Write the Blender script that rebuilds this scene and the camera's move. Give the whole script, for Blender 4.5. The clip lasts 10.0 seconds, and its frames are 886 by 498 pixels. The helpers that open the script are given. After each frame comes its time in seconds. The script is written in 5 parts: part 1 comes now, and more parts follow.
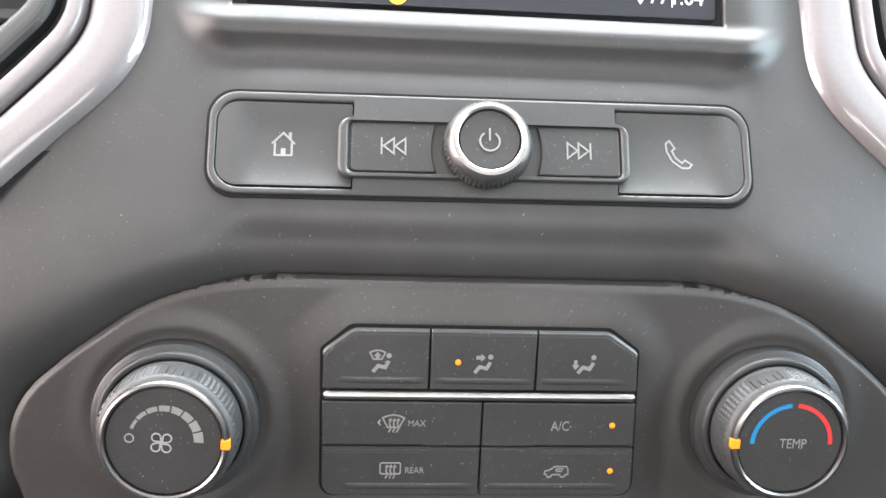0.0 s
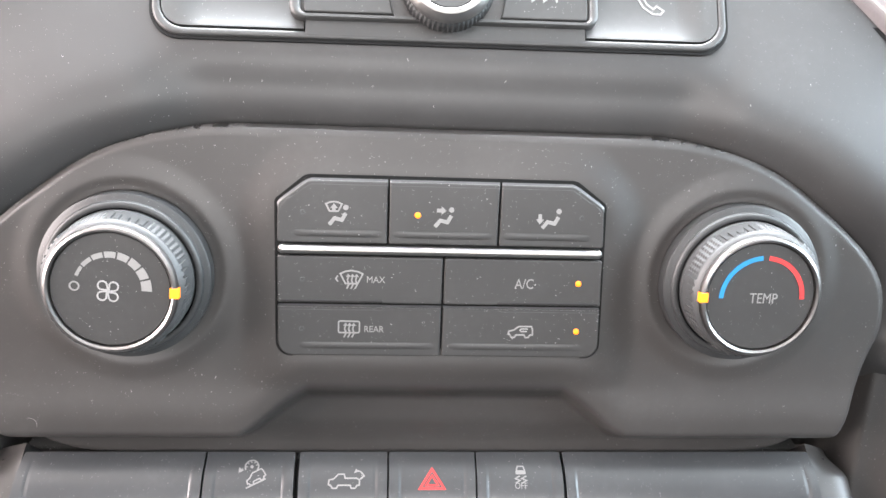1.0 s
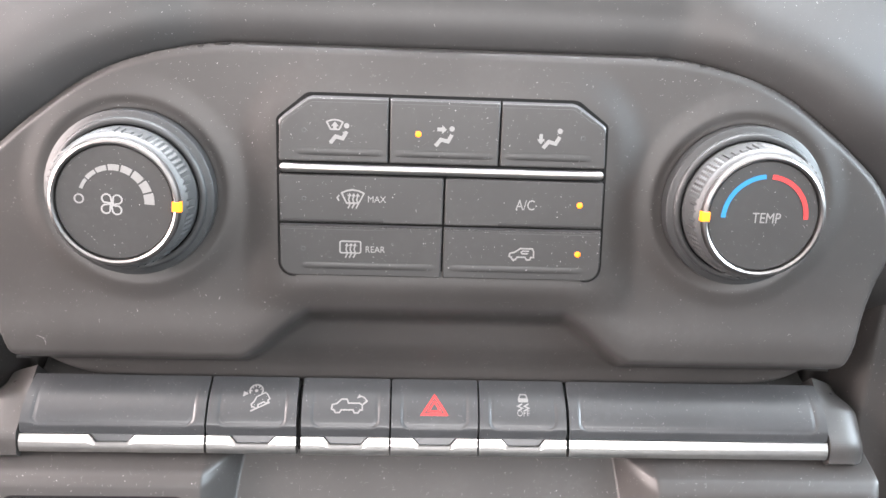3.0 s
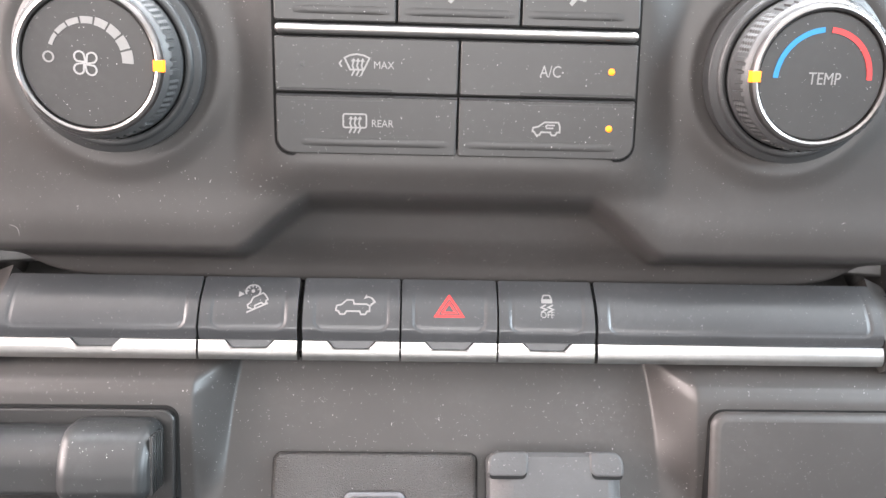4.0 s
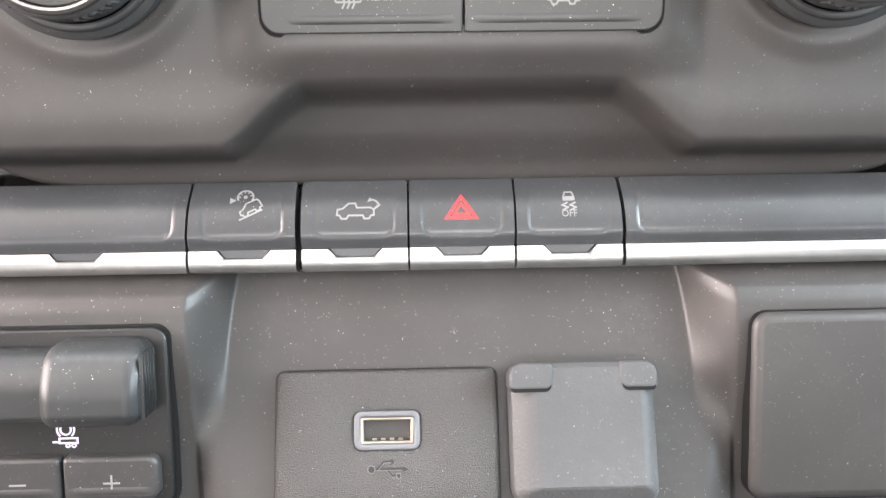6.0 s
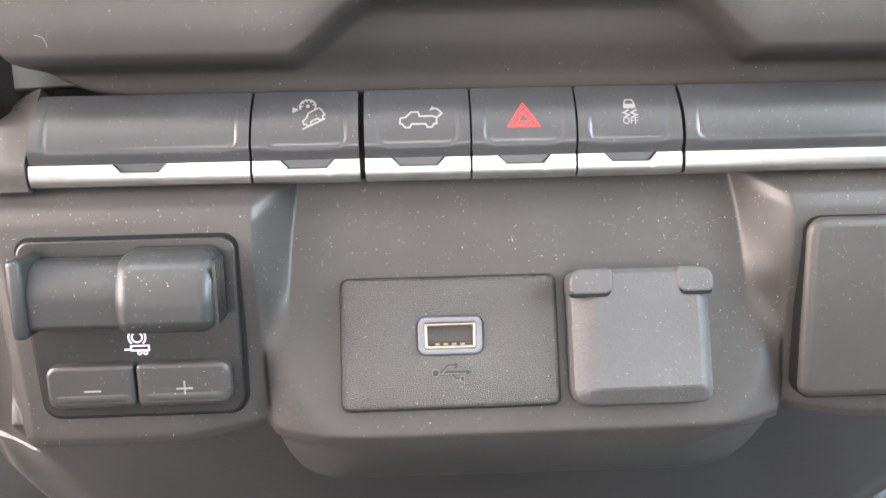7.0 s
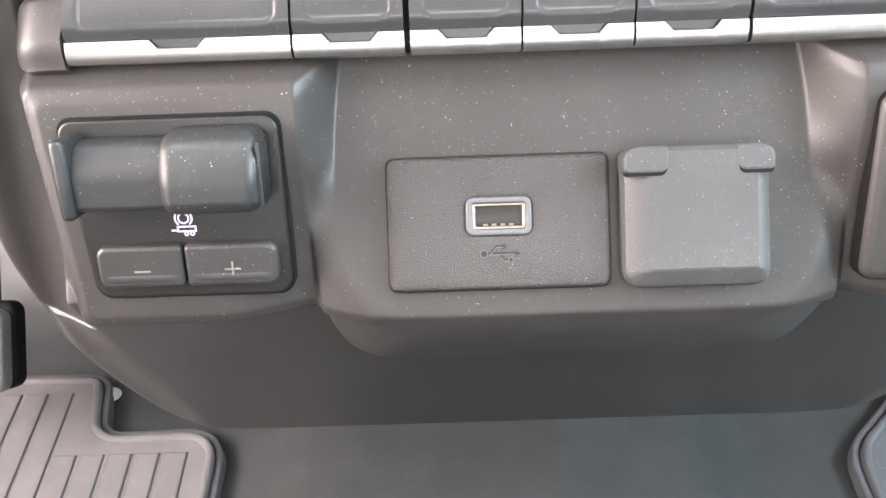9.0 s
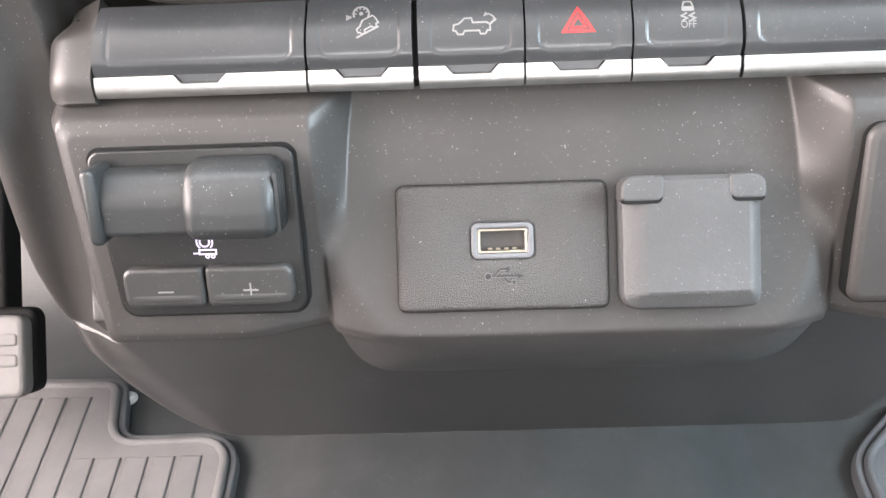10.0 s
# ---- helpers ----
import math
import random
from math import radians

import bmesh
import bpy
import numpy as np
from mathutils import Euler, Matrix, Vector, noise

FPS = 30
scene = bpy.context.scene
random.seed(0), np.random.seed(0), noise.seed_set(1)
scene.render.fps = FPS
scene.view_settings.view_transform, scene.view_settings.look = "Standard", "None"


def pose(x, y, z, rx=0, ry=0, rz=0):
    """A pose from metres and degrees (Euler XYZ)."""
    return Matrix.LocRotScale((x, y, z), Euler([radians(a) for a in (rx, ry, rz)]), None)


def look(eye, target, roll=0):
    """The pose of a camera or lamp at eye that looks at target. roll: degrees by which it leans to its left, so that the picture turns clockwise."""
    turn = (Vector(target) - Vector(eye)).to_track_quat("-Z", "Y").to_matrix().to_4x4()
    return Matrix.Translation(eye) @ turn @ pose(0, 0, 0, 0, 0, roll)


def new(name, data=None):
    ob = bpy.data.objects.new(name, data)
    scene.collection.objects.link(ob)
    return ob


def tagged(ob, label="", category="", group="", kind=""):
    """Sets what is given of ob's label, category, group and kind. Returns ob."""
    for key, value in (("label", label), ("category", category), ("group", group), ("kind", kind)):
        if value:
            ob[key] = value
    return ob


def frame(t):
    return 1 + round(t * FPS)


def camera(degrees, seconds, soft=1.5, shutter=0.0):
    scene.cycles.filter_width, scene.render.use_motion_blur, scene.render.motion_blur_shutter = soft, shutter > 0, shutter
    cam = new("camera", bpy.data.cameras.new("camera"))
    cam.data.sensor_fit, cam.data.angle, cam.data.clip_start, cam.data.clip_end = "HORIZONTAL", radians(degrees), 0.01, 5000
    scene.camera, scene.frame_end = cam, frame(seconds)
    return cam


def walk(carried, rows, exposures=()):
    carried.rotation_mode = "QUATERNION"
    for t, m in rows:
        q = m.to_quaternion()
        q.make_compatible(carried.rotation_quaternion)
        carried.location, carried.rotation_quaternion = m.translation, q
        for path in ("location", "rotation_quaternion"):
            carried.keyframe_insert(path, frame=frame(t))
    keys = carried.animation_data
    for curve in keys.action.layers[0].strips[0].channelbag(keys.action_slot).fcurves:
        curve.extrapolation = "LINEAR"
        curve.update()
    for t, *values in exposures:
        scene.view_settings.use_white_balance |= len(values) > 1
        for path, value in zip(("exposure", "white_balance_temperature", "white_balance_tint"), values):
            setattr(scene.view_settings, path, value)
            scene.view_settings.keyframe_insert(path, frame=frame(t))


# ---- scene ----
cam = camera(57.0, 10.0)
PATH = [
    (0, (-0.03168, 0.00478, 0.95239), (-0.01165, 0.2376, 0.86353), 3.17),
    (0.5, (-0.02402, 0.00032, 0.92874), (-0.00301, 0.23048, 0.83345), 3.28),
    (1, (-0.01821, 0.00025, 0.91939), (0.00194, 0.22859, 0.81962), 3.17),
    (1.5, (-0.01674, -0.00126, 0.91362), (0.00251, 0.22609, 0.81143), 3.09),
    (2, (-0.01495, -0.00364, 0.9133), (0.00256, 0.22427, 0.81206), 2.97),
    (2.2, (-0.01398, -0.00492, 0.9126), (0.00278, 0.22316, 0.81161), 2.97),
    (3.5, (-0.0094, -0.01021, 0.88455), (0.00079, 0.21671, 0.78012), 2.32),
    (4, (-0.01049, 0.00169, 0.86308), (-0.00059, 0.22737, 0.75598), 2.07),
    (4.5, (-0.00835, 0.01526, 0.84798), (0.00081, 0.23764, 0.73413), 1.64),
    (5, (-0.00649, 0.02072, 0.84027), (0.00085, 0.24166, 0.72352), 0.62),
    (6.5, (-0.01648, 0.01124, 0.83843), (-0.00932, 0.22693, 0.71223), -0.48),
    (7, (-0.03114, 0.0102, 0.83581), (-0.0205, 0.21815, 0.69746), 0.01),
    (7.5, (-0.03618, 0.01129, 0.83374), (-0.02754, 0.21226, 0.68529), -0.19),
    (8, (-0.03348, 0.01428, 0.83231), (-0.02915, 0.20911, 0.6757), -1.15),
    (8.5, (-0.0333, 0.01527, 0.83233), (-0.03219, 0.20404, 0.66843), -1.84),
    (9, (-0.03351, 0.01482, 0.83173), (-0.03588, 0.20106, 0.66496), -2.40),
    (9.5, (-0.03301, 0.01333, 0.83316), (-0.03731, 0.19835, 0.66508), -2.68),
    (10, (-0.03183, 0.00989, 0.84453), (-0.03764, 0.19638, 0.67813), -2.89),
]
EXPOSURES = [(0.0, 0.09, 6450, 10), (0.5, 0.53, 6400, 10), (1.0, 0.73, 6400, 11), (2.0, 1.00, 6450, 12), (3.5, 0.78, 6500, 13),
             (5.0, 0.88, 6550, 12), (6.5, 0.90, 6550, 11), (7.5, 0.90, 6700, 12), (10.0, 0.93, 6500, 11)]
walk(cam, [(t, look(eye, target, roll)) for t, eye, target, roll in PATH], EXPOSURES)

# ---- sky, windows' light, exposure ----
world = bpy.data.worlds.new("sky_world")
world.use_nodes = True
scene.world = world
sky = world.node_tree.nodes.new("ShaderNodeTexSky")
sky.sky_type, sky.sun_disc = "NISHITA", False
sky.sun_elevation, sky.sun_rotation = radians(52), radians(200)
sky.air_density, sky.dust_density = 1.2, 3.0
wbg = world.node_tree.nodes["Background"]
world.node_tree.links.new(sky.outputs["Color"], wbg.inputs["Color"])
wbg.inputs["Strength"].default_value = 0.15

sun = new("sun", bpy.data.lights.new("sun", "SUN"))
sun.data.energy, sun.data.angle, sun.data.color = 1.0, radians(12), (1.0, 0.95, 0.88)
sun.matrix_world = look((-0.6, -2.0, 4.0), (0, 0.2, 0.7))


def window_light(name, eye, target, width, height, watts, color):
    lamp = new(name, bpy.data.lights.new(name, "AREA"))
    lamp.data.shape, lamp.data.size, lamp.data.size_y = "RECTANGLE", width, height
    lamp.data.energy, lamp.data.color = watts, color
    lamp.matrix_world = look(eye, target)
    return lamp


window_light("left_door_light", (-0.90, 0.02, 1.10), (0.0, 0.06, 1.10), 0.80, 0.70, 31.0, (1.0, 0.87, 0.83))
window_light("right_window_light", (0.90, 0.02, 1.19), (0.0, 0.06, 1.19), 0.80, 0.52, 23.0, (0.78, 0.92, 1.0))
window_light("windshield_light", (0.0, 0.58, 1.37), (0.0, 0.10, 0.75), 1.50, 0.58, 125.0, (0.93, 0.975, 1.0))
window_light("rear_window_light", (0.0, -1.42, 1.25), (0.0, 0.2, 0.8), 1.2, 0.40, 14.0, (1.0, 0.97, 0.94))


# ---- materials ----
def shader(name):
    m = bpy.data.materials.new(name)
    m.use_nodes = True
    nt = m.node_tree
    return m, nt, nt.nodes["Principled BSDF"]


def node(nt, kind, **given):
    n = nt.nodes.new(kind)
    for key, value in given.items():
        n.inputs[key.replace("_", " ")].default_value = value
    return n


def math_node(nt, op, a, b):
    n = nt.nodes.new("ShaderNodeMath")
    n.operation = op
    for k, v in ((0, a), (1, b)):
        if isinstance(v, (int, float)):
            n.inputs[k].default_value = v
        else:
            nt.links.new(v, n.inputs[k])
    return n.outputs[0]


def ramp(nt, value, lo, hi):
    n = nt.nodes.new("ShaderNodeMapRange")
    n.interpolation_type = "SMOOTHSTEP"
    nt.links.new(value, n.inputs["Value"])
    n.inputs["From Min"].default_value, n.inputs["From Max"].default_value = lo, hi
    return n.outputs["Result"]


def blend(nt, factor, a, b):
    n = nt.nodes.new("ShaderNodeMix")
    n.data_type = "RGBA"
    nt.links.new(factor, n.inputs[0])
    for k, v in ((6, a), (7, b)):
        if isinstance(v, tuple):
            n.inputs[k].default_value = v
        else:
            nt.links.new(v, n.inputs[k])
    return n.outputs[2]


def plastic(name, color, rough=0.5, grain=2600.0, depth=0.00004, dust=0.5, spec=0.5, film=0.25, sandy=0.0):
    """Moulded plastic: fine moulded grain, a thin uneven film of dust, and loose specks of dust and lint."""
    m, nt, p = shader(name)
    co = nt.nodes.new("ShaderNodeTexCoord").outputs["Object"]
    wide = node(nt, "ShaderNodeTexNoise", Scale=28.0, Detail=4.0, Roughness=0.6)
    nt.links.new(co, wide.inputs["Vector"])
    mid = node(nt, "ShaderNodeTexNoise", Scale=420.0, Detail=3.0, Roughness=0.65)
    nt.links.new(co, mid.inputs["Vector"])
    base = (*color, 1.0)
    dusty = tuple(min(1.0, c * 1.0 + 0.022) for c in color) + (1.0,)
    darker = tuple(c * 0.86 for c in color) + (1.0,)
    c1 = blend(nt, ramp(nt, wide.outputs["Fac"], 0.30, 0.70), darker, base)
    film_mask = math_node(nt, "MULTIPLY", ramp(nt, wide.outputs["Fac"], 0.40, 0.75), ramp(nt, mid.outputs["Fac"], 0.35, 0.75))
    c2 = blend(nt, math_node(nt, "MULTIPLY", film_mask, film), c1, dusty)
    # specks: small cells, only some of them filled, of uneven size
    total = None
    for scale, share, size in ((150.0, 0.80, 0.030), (330.0, 0.66, 0.055), (700.0, 0.44, 0.100), (1300.0, 0.38, 0.13)):
        warp = node(nt, "ShaderNodeTexNoise", Scale=scale * 3.0, Detail=1.0)
        nt.links.new(co, warp.inputs["Vector"])
        add = nt.nodes.new("ShaderNodeVectorMath")
        add.operation = "MULTIPLY_ADD"
        nt.links.new(warp.outputs["Color"], add.inputs[0])
        add.inputs[1].default_value = (0.35 / scale,) * 3
        nt.links.new(co, add.inputs[2])
        v = node(nt, "ShaderNodeTexVoronoi", Scale=scale)
        nt.links.new(add.outputs[0], v.inputs["Vector"])
        sep = nt.nodes.new("ShaderNodeSeparateColor")
        nt.links.new(v.outputs["Color"], sep.inputs[0])
        pick = math_node(nt, "GREATER_THAN", sep.outputs[0], share)
        reach = math_node(nt, "MULTIPLY", sep.outputs[1], size)
        spot = math_node(nt, "MULTIPLY", math_node(nt, "LESS_THAN", v.outputs["Distance"], reach), pick)
        total = spot if total is None else math_node(nt, "MAXIMUM", total, spot)
    drift = node(nt, "ShaderNodeTexNoise", Scale=45.0, Detail=2.0)
    nt.links.new(co, drift.inputs["Vector"])
    total = math_node(nt, "MULTIPLY", total, ramp(nt, drift.outputs["Fac"], 0.22, 0.55))
    c3 = blend(nt, math_node(nt, "MULTIPLY", total, dust), c2, (0.52, 0.515, 0.50, 1.0))
    nt.links.new(c3, p.inputs["Base Color"])
    r = math_node(nt, "ADD", math_node(nt, "MULTIPLY", mid.outputs["Fac"], 0.06), rough - 0.03)
    nt.links.new(r, p.inputs["Roughness"])
    p.inputs["Specular IOR Level"].default_value = spec
    g = node(nt, "ShaderNodeTexNoise", Scale=grain, Detail=2.0, Roughness=0.5)
    height = g.outputs["Fac"]
    if sandy:
        # peaks of a coarse grain, with darker pits between them
        pit = ramp(nt, height, 0.38, 0.62)
        shade = blend(nt, pit, tuple(c * (1 - sandy) for c in color) + (1.0,), c3)
        nt.links.new(shade, p.inputs["Base Color"])
    nt.links.new(co, g.inputs["Vector"])
    b = node(nt, "ShaderNodeBump", Strength=0.6, Distance=depth)
    nt.links.new(height, b.inputs["Height"])
    nt.links.new(b.outputs["Normal"], p.inputs["Normal"])
    return m


def metal(name, color, rough, brush=0.0, flakes=0.0):
    """Satin or bright metal finish, brushed along x, with faint smears."""
    m, nt, p = shader(name)
    co = nt.nodes.new("ShaderNodeTexCoord").outputs["Object"]
    mp = node(nt, "ShaderNodeMapping", Scale=(25.0, 1800.0, 1800.0))
    nt.links.new(co, mp.inputs["Vector"])
    n = node(nt, "ShaderNodeTexNoise", Scale=1.0, Detail=3.0, Roughness=0.6)
    nt.links.new(mp.outputs[0], n.inputs["Vector"])
    s = node(nt, "ShaderNodeTexNoise", Scale=160.0, Detail=4.0, Roughness=0.65)
    nt.links.new(co, s.inputs["Vector"])
    nt.links.new(blend(nt, ramp(nt, s.outputs["Fac"], 0.35, 0.8), (*color, 1.0), tuple(c * 0.82 for c in color) + (1.0,)), p.inputs["Base Color"])
    p.inputs["Metallic"].default_value = 1.0
    nt.links.new(math_node(nt, "ADD", math_node(nt, "MULTIPLY", s.outputs["Fac"], 0.08), rough - 0.04), p.inputs["Roughness"])
    if brush:
        b = node(nt, "ShaderNodeBump", Strength=brush, Distance=0.00002)
        nt.links.new(n.outputs["Fac"], b.inputs["Height"])
        nt.links.new(b.outputs["Normal"], p.inputs["Normal"])
    return m


def paint(name, color, rough=0.5, coat=0.0, metallic=0.0):
    m, nt, p = shader(name)
    co = nt.nodes.new("ShaderNodeTexCoord").outputs["Object"]
    n = node(nt, "ShaderNodeTexNoise", Scale=900.0, Detail=3.0)
    nt.links.new(co, n.inputs["Vector"])
    nt.links.new(blend(nt, ramp(nt, n.outputs["Fac"], 0.3, 0.75), (*color, 1.0), tuple(c * 0.93 for c in color) + (1.0,)), p.inputs["Base Color"])
    p.inputs["Roughness"].default_value, p.inputs["Metallic"].default_value = rough, metallic
    p.inputs["Coat Weight"].default_value, p.inputs["Coat Roughness"].default_value = coat, 0.03
    return m


def glowing(name, color, strength):
    m, nt, p = shader(name)
    p.inputs["Base Color"].default_value = (*[c * 0.5 for c in color], 1.0)
    p.inputs["Emission Color"].default_value = (*color, 1.0)
    p.inputs["Emission Strength"].default_value = strength
    return m


FASCIA = plastic("soft_grey_plastic", (0.0365, 0.0350, 0.0345), 0.44, 3200.0, 0.00003, 0.30, 0.5, 0.30)
HOUSING = plastic("dark_grey_plastic", (0.0355, 0.0323, 0.0306), 0.44, 3200.0, 0.00003, 0.50, 0.5, 0.30)
DUSTY = plastic("dusty_dark_grey_plastic", (0.0355, 0.0323, 0.0306), 0.44, 3200.0, 0.00003, 0.75, 0.5, 0.35)
BUTTON = plastic("black_button_plastic", (0.030, 0.0290, 0.0283), 0.40, 3600.0, 0.00002, 0.80, 0.5, 0.25)
PLATE = plastic("dark_controller_plate_plastic", (0.012, 0.0115, 0.0112), 0.38, 3600.0, 0.00002, 0.5, 0.45, 0.2)
SWITCH = plastic("black_switch_plastic", (0.038, 0.0390, 0.0410), 0.30, 3600.0, 0.00002, 0.55, 0.5, 0.45)
# paler than BUTTON: the window's sheen on the sloping edges is in this colour
BEVEL = plastic("lightened_bevel_plastic", (0.050, 0.050, 0.051), 0.30, 3600.0, 0.00001, 0.5, 0.5, 0.3)
GRIP = plastic("grey_knob_plastic", (0.036, 0.0365, 0.037), 0.48, 3600.0, 0.00002, 0.35, 0.5, 0.3)
COLLAR = plastic("dark_grey_collar_plastic", (0.026, 0.0265, 0.027), 0.42, 3600.0, 0.00002, 0.35, 0.5, 0.3)
FRAMEGREY = plastic("satin_grey_frame_plastic", (0.041, 0.0405, 0.040), 0.42, 3600.0, 0.00002, 0.35, 0.5, 0.25)
GRAINED = plastic("coarse_grained_black_plastic", (0.050, 0.0455, 0.0425), 0.42, 2500.0, 0.0010, 0.90, 0.5, 0.5, 0.40)
RUBBER = plastic("grey_rubber", (0.066, 0.0655, 0.066), 0.50, 1100.0, 0.00030, 0.65, 0.35, 0.5)
GAP = plastic("black_gap_lining", (0.006, 0.006, 0.006), 0.75, 3000.0, 0.00002, 0.05, 0.2, 0.05)
HOOD = plastic("smooth_black_lever_plastic", (0.019, 0.0200, 0.0205), 0.42, 3000.0, 0.00002, 0.8, 0.45, 0.75)
CHROME = metal("satin_chrome", (0.60, 0.585, 0.57), 0.30, 0.06)
BARMETAL = metal("brushed_bar_metal", (0.40, 0.385, 0.372), 0.34, 0.05)
RING = metal("bright_chrome_ring", (0.29, 0.275, 0.27), 0.30)
SILVER = paint("silver_gloss_paint", (0.165, 0.149, 0.152), 0.42, 1.0, 0.20)
ICON = paint("white_print", (0.20, 0.196, 0.19), 0.5)
ICONGREY = paint("grey_print", (0.27, 0.265, 0.26), 0.5)
ICONRED = paint("red_print", (0.50, 0.030, 0.030), 0.45)
ICONBLUE = paint("blue_print", (0.012, 0.17, 0.36), 0.45)
LED = glowing("amber_lamp", (1.0, 0.25, 0.003), 1.2)
LILAC = glowing("lilac_backlight", (0.72, 0.58, 0.88), 0.75)
DARKHOLE = paint("dark_recess", (0.012, 0.012, 0.012), 0.6)
STEEL = paint("bright_zinc", (0.62, 0.61, 0.60), 0.35, 0.0, 0.3)
TIN = metal("usb_shell_metal", (0.36, 0.32, 0.26), 0.32)
CONTACT = paint("brown_contact_tongue", (0.022, 0.016, 0.011), 0.45)
EDGE_LIGHT = paint("painted_edge_highlight", (0.10, 0.096, 0.092), 0.5)
SOCKETGREY = plastic("light_grey_socket_plastic", (0.115, 0.115, 0.122), 0.45, 3000.0, 0.00002, 0.3, 0.5, 0.2)
GLASS_BLACK = paint("black_display_glass", (0.020, 0.021, 0.027), 0.18)
SCREEN_TEXT = glowing("white_display_text", (0.95, 0.95, 1.0), 1.0)
SCREEN_AMBER = glowing("amber_display_icon", (1.0, 0.50, 0.03), 1.0)
VINYL = plastic("dark_floor_vinyl", (0.050, 0.053, 0.054), 0.36, 700.0, 0.0003, 0.2, 0.4, 0.5)
# driver's mat paler, passenger's darker: window light and shade set by colour
MAT = plastic("ribbed_lit_grey_rubber_mat", (0.17, 0.163, 0.162), 0.60, 900.0, 0.0002, 0.2, 0.35, 0.5)
MATDARK = plastic("shaded_mat_and_binding_rubber", (0.105, 0.108, 0.114), 0.5, 900.0, 0.0002, 0.2, 0.45, 0.5)
PEDAL = plastic("worn_grey_pedal_rubber", (0.20, 0.193, 0.187), 0.6, 900.0, 0.0002, 0.2, 0.35, 0.5)
HEADLINER = plastic("light_grey_headliner_cloth", (0.72, 0.71, 0.69), 0.9, 400.0, 0.0004, 0.0, 0.2, 0.1)
CABIN = plastic("plain_cabin_lining", (0.040, 0.039, 0.038), 0.8, 500.0, 0.0002, 0.0, 0.3, 0.3)


# ---- building helpers ----
def part(name, bm, material, parent=None, label="", smooth=True):
    """Links a bmesh as one mesh object under a thing or a part."""
    me = bpy.data.meshes.new(name)
    bm.normal_update()
    if smooth:
        for f in bm.faces:
            f.smooth = not f.tag
        for e in bm.edges:
            if len(e.link_faces) == 2 and e.calc_face_angle(0.0) > radians(38):
                e.smooth = False
    bm.to_mesh(me)
    bm.free()
    me.materials.append(material)
    ob = new(name, me)
    ob.parent = parent
    if label:
        tagged(ob, label)
    return ob


def thing(name, m, label, category, group="", kind=""):
    ob = new(name)
    ob.empty_display_size = 0.01
    ob.matrix_world = m
    return tagged(ob, label, category, group, kind)


def plane_pose(x, z, y0, slope, z0, lift=0.0):
    """The pose on the leaning plane y = y0 + slope (z - z0): local x to the right, y up the plane, z outwards."""
    n = math.hypot(1.0, slope)
    u, v, w = Vector((1, 0, 0)), Vector((0, slope / n, 1 / n)), Vector((0, -1 / n, slope / n))
    o = Vector((x, y0 + slope * (z - z0), z)) + lift * w
    return Matrix(((u.x, v.x, w.x, o.x), (u.y, v.y, w.y, o.y), (u.z, v.z, w.z, o.z), (0, 0, 0, 1)))


def round_poly(corners, radius, n=6):
    """A polygon (counter-clockwise) with rounded corners; radius: one, or one for each corner."""
    radii = radius if isinstance(radius, (list, tuple)) else [radius] * len(corners)
    out, k = [], len(corners)
    for i, c in enumerate(corners):
        p, a, b = Vector(c), Vector(corners[i - 1]), Vector(corners[(i + 1) % k])
        r = radii[i]
        if r <= 0:
            out.append((p.x, p.y))
            continue
        da, db = (a - p).normalized(), (b - p).normalized()
        half = da.angle(db) / 2
        cut = min(r / math.tan(half), 0.49 * (a - p).length, 0.49 * (b - p).length)
        r = cut * math.tan(half)
        mid = p + (da + db).normalized() * (r / math.sin(half))
        s, e = p + da * cut - mid, p + db * cut - mid
        a0 = math.atan2(s.y, s.x)
        turn = math.atan2(s.x * e.y - s.y * e.x, s.dot(e))
        for j in range(n + 1):
            t = a0 + turn * j / n
            out.append((mid.x + r * math.cos(t), mid.y + r * math.sin(t)))
    return out


def rect(x0, y0, x1, y1):
    return [(x0, y0), (x1, y0), (x1, y1), (x0, y1)]


def circle(cx, cy, r, n=32, a0=0.0, a1=360.0):
    full = abs(a1 - a0) >= 360
    return [(cx + r * math.cos(radians(a0 + (a1 - a0) * i / (n if full else n - 1))), cy + r * math.sin(radians(a0 + (a1 - a0) * i / (n if full else n - 1)))) for i in range(n)]


def inset(pts, d):
    """The polygon drawn in by d."""
    out, k = [], len(pts)
    for i in range(k):
        a, b, c = Vector(pts[i - 1]), Vector(pts[i]), Vector(pts[(i + 1) % k])
        e1, e2 = (b - a), (c - b)
        if e1.length < 1e-9 or e2.length < 1e-9:
            e1 = e2 = e1 if e1.length > e2.length else e2
        n1, n2 = Vector((-e1.y, e1.x)).normalized(), Vector((-e2.y, e2.x)).normalized()
        m = n1 + n2
        m = m / max(m.length_squared / 2, 0.35)
        out.append((b.x + m.x * d, b.y + m.y * d))
    return out


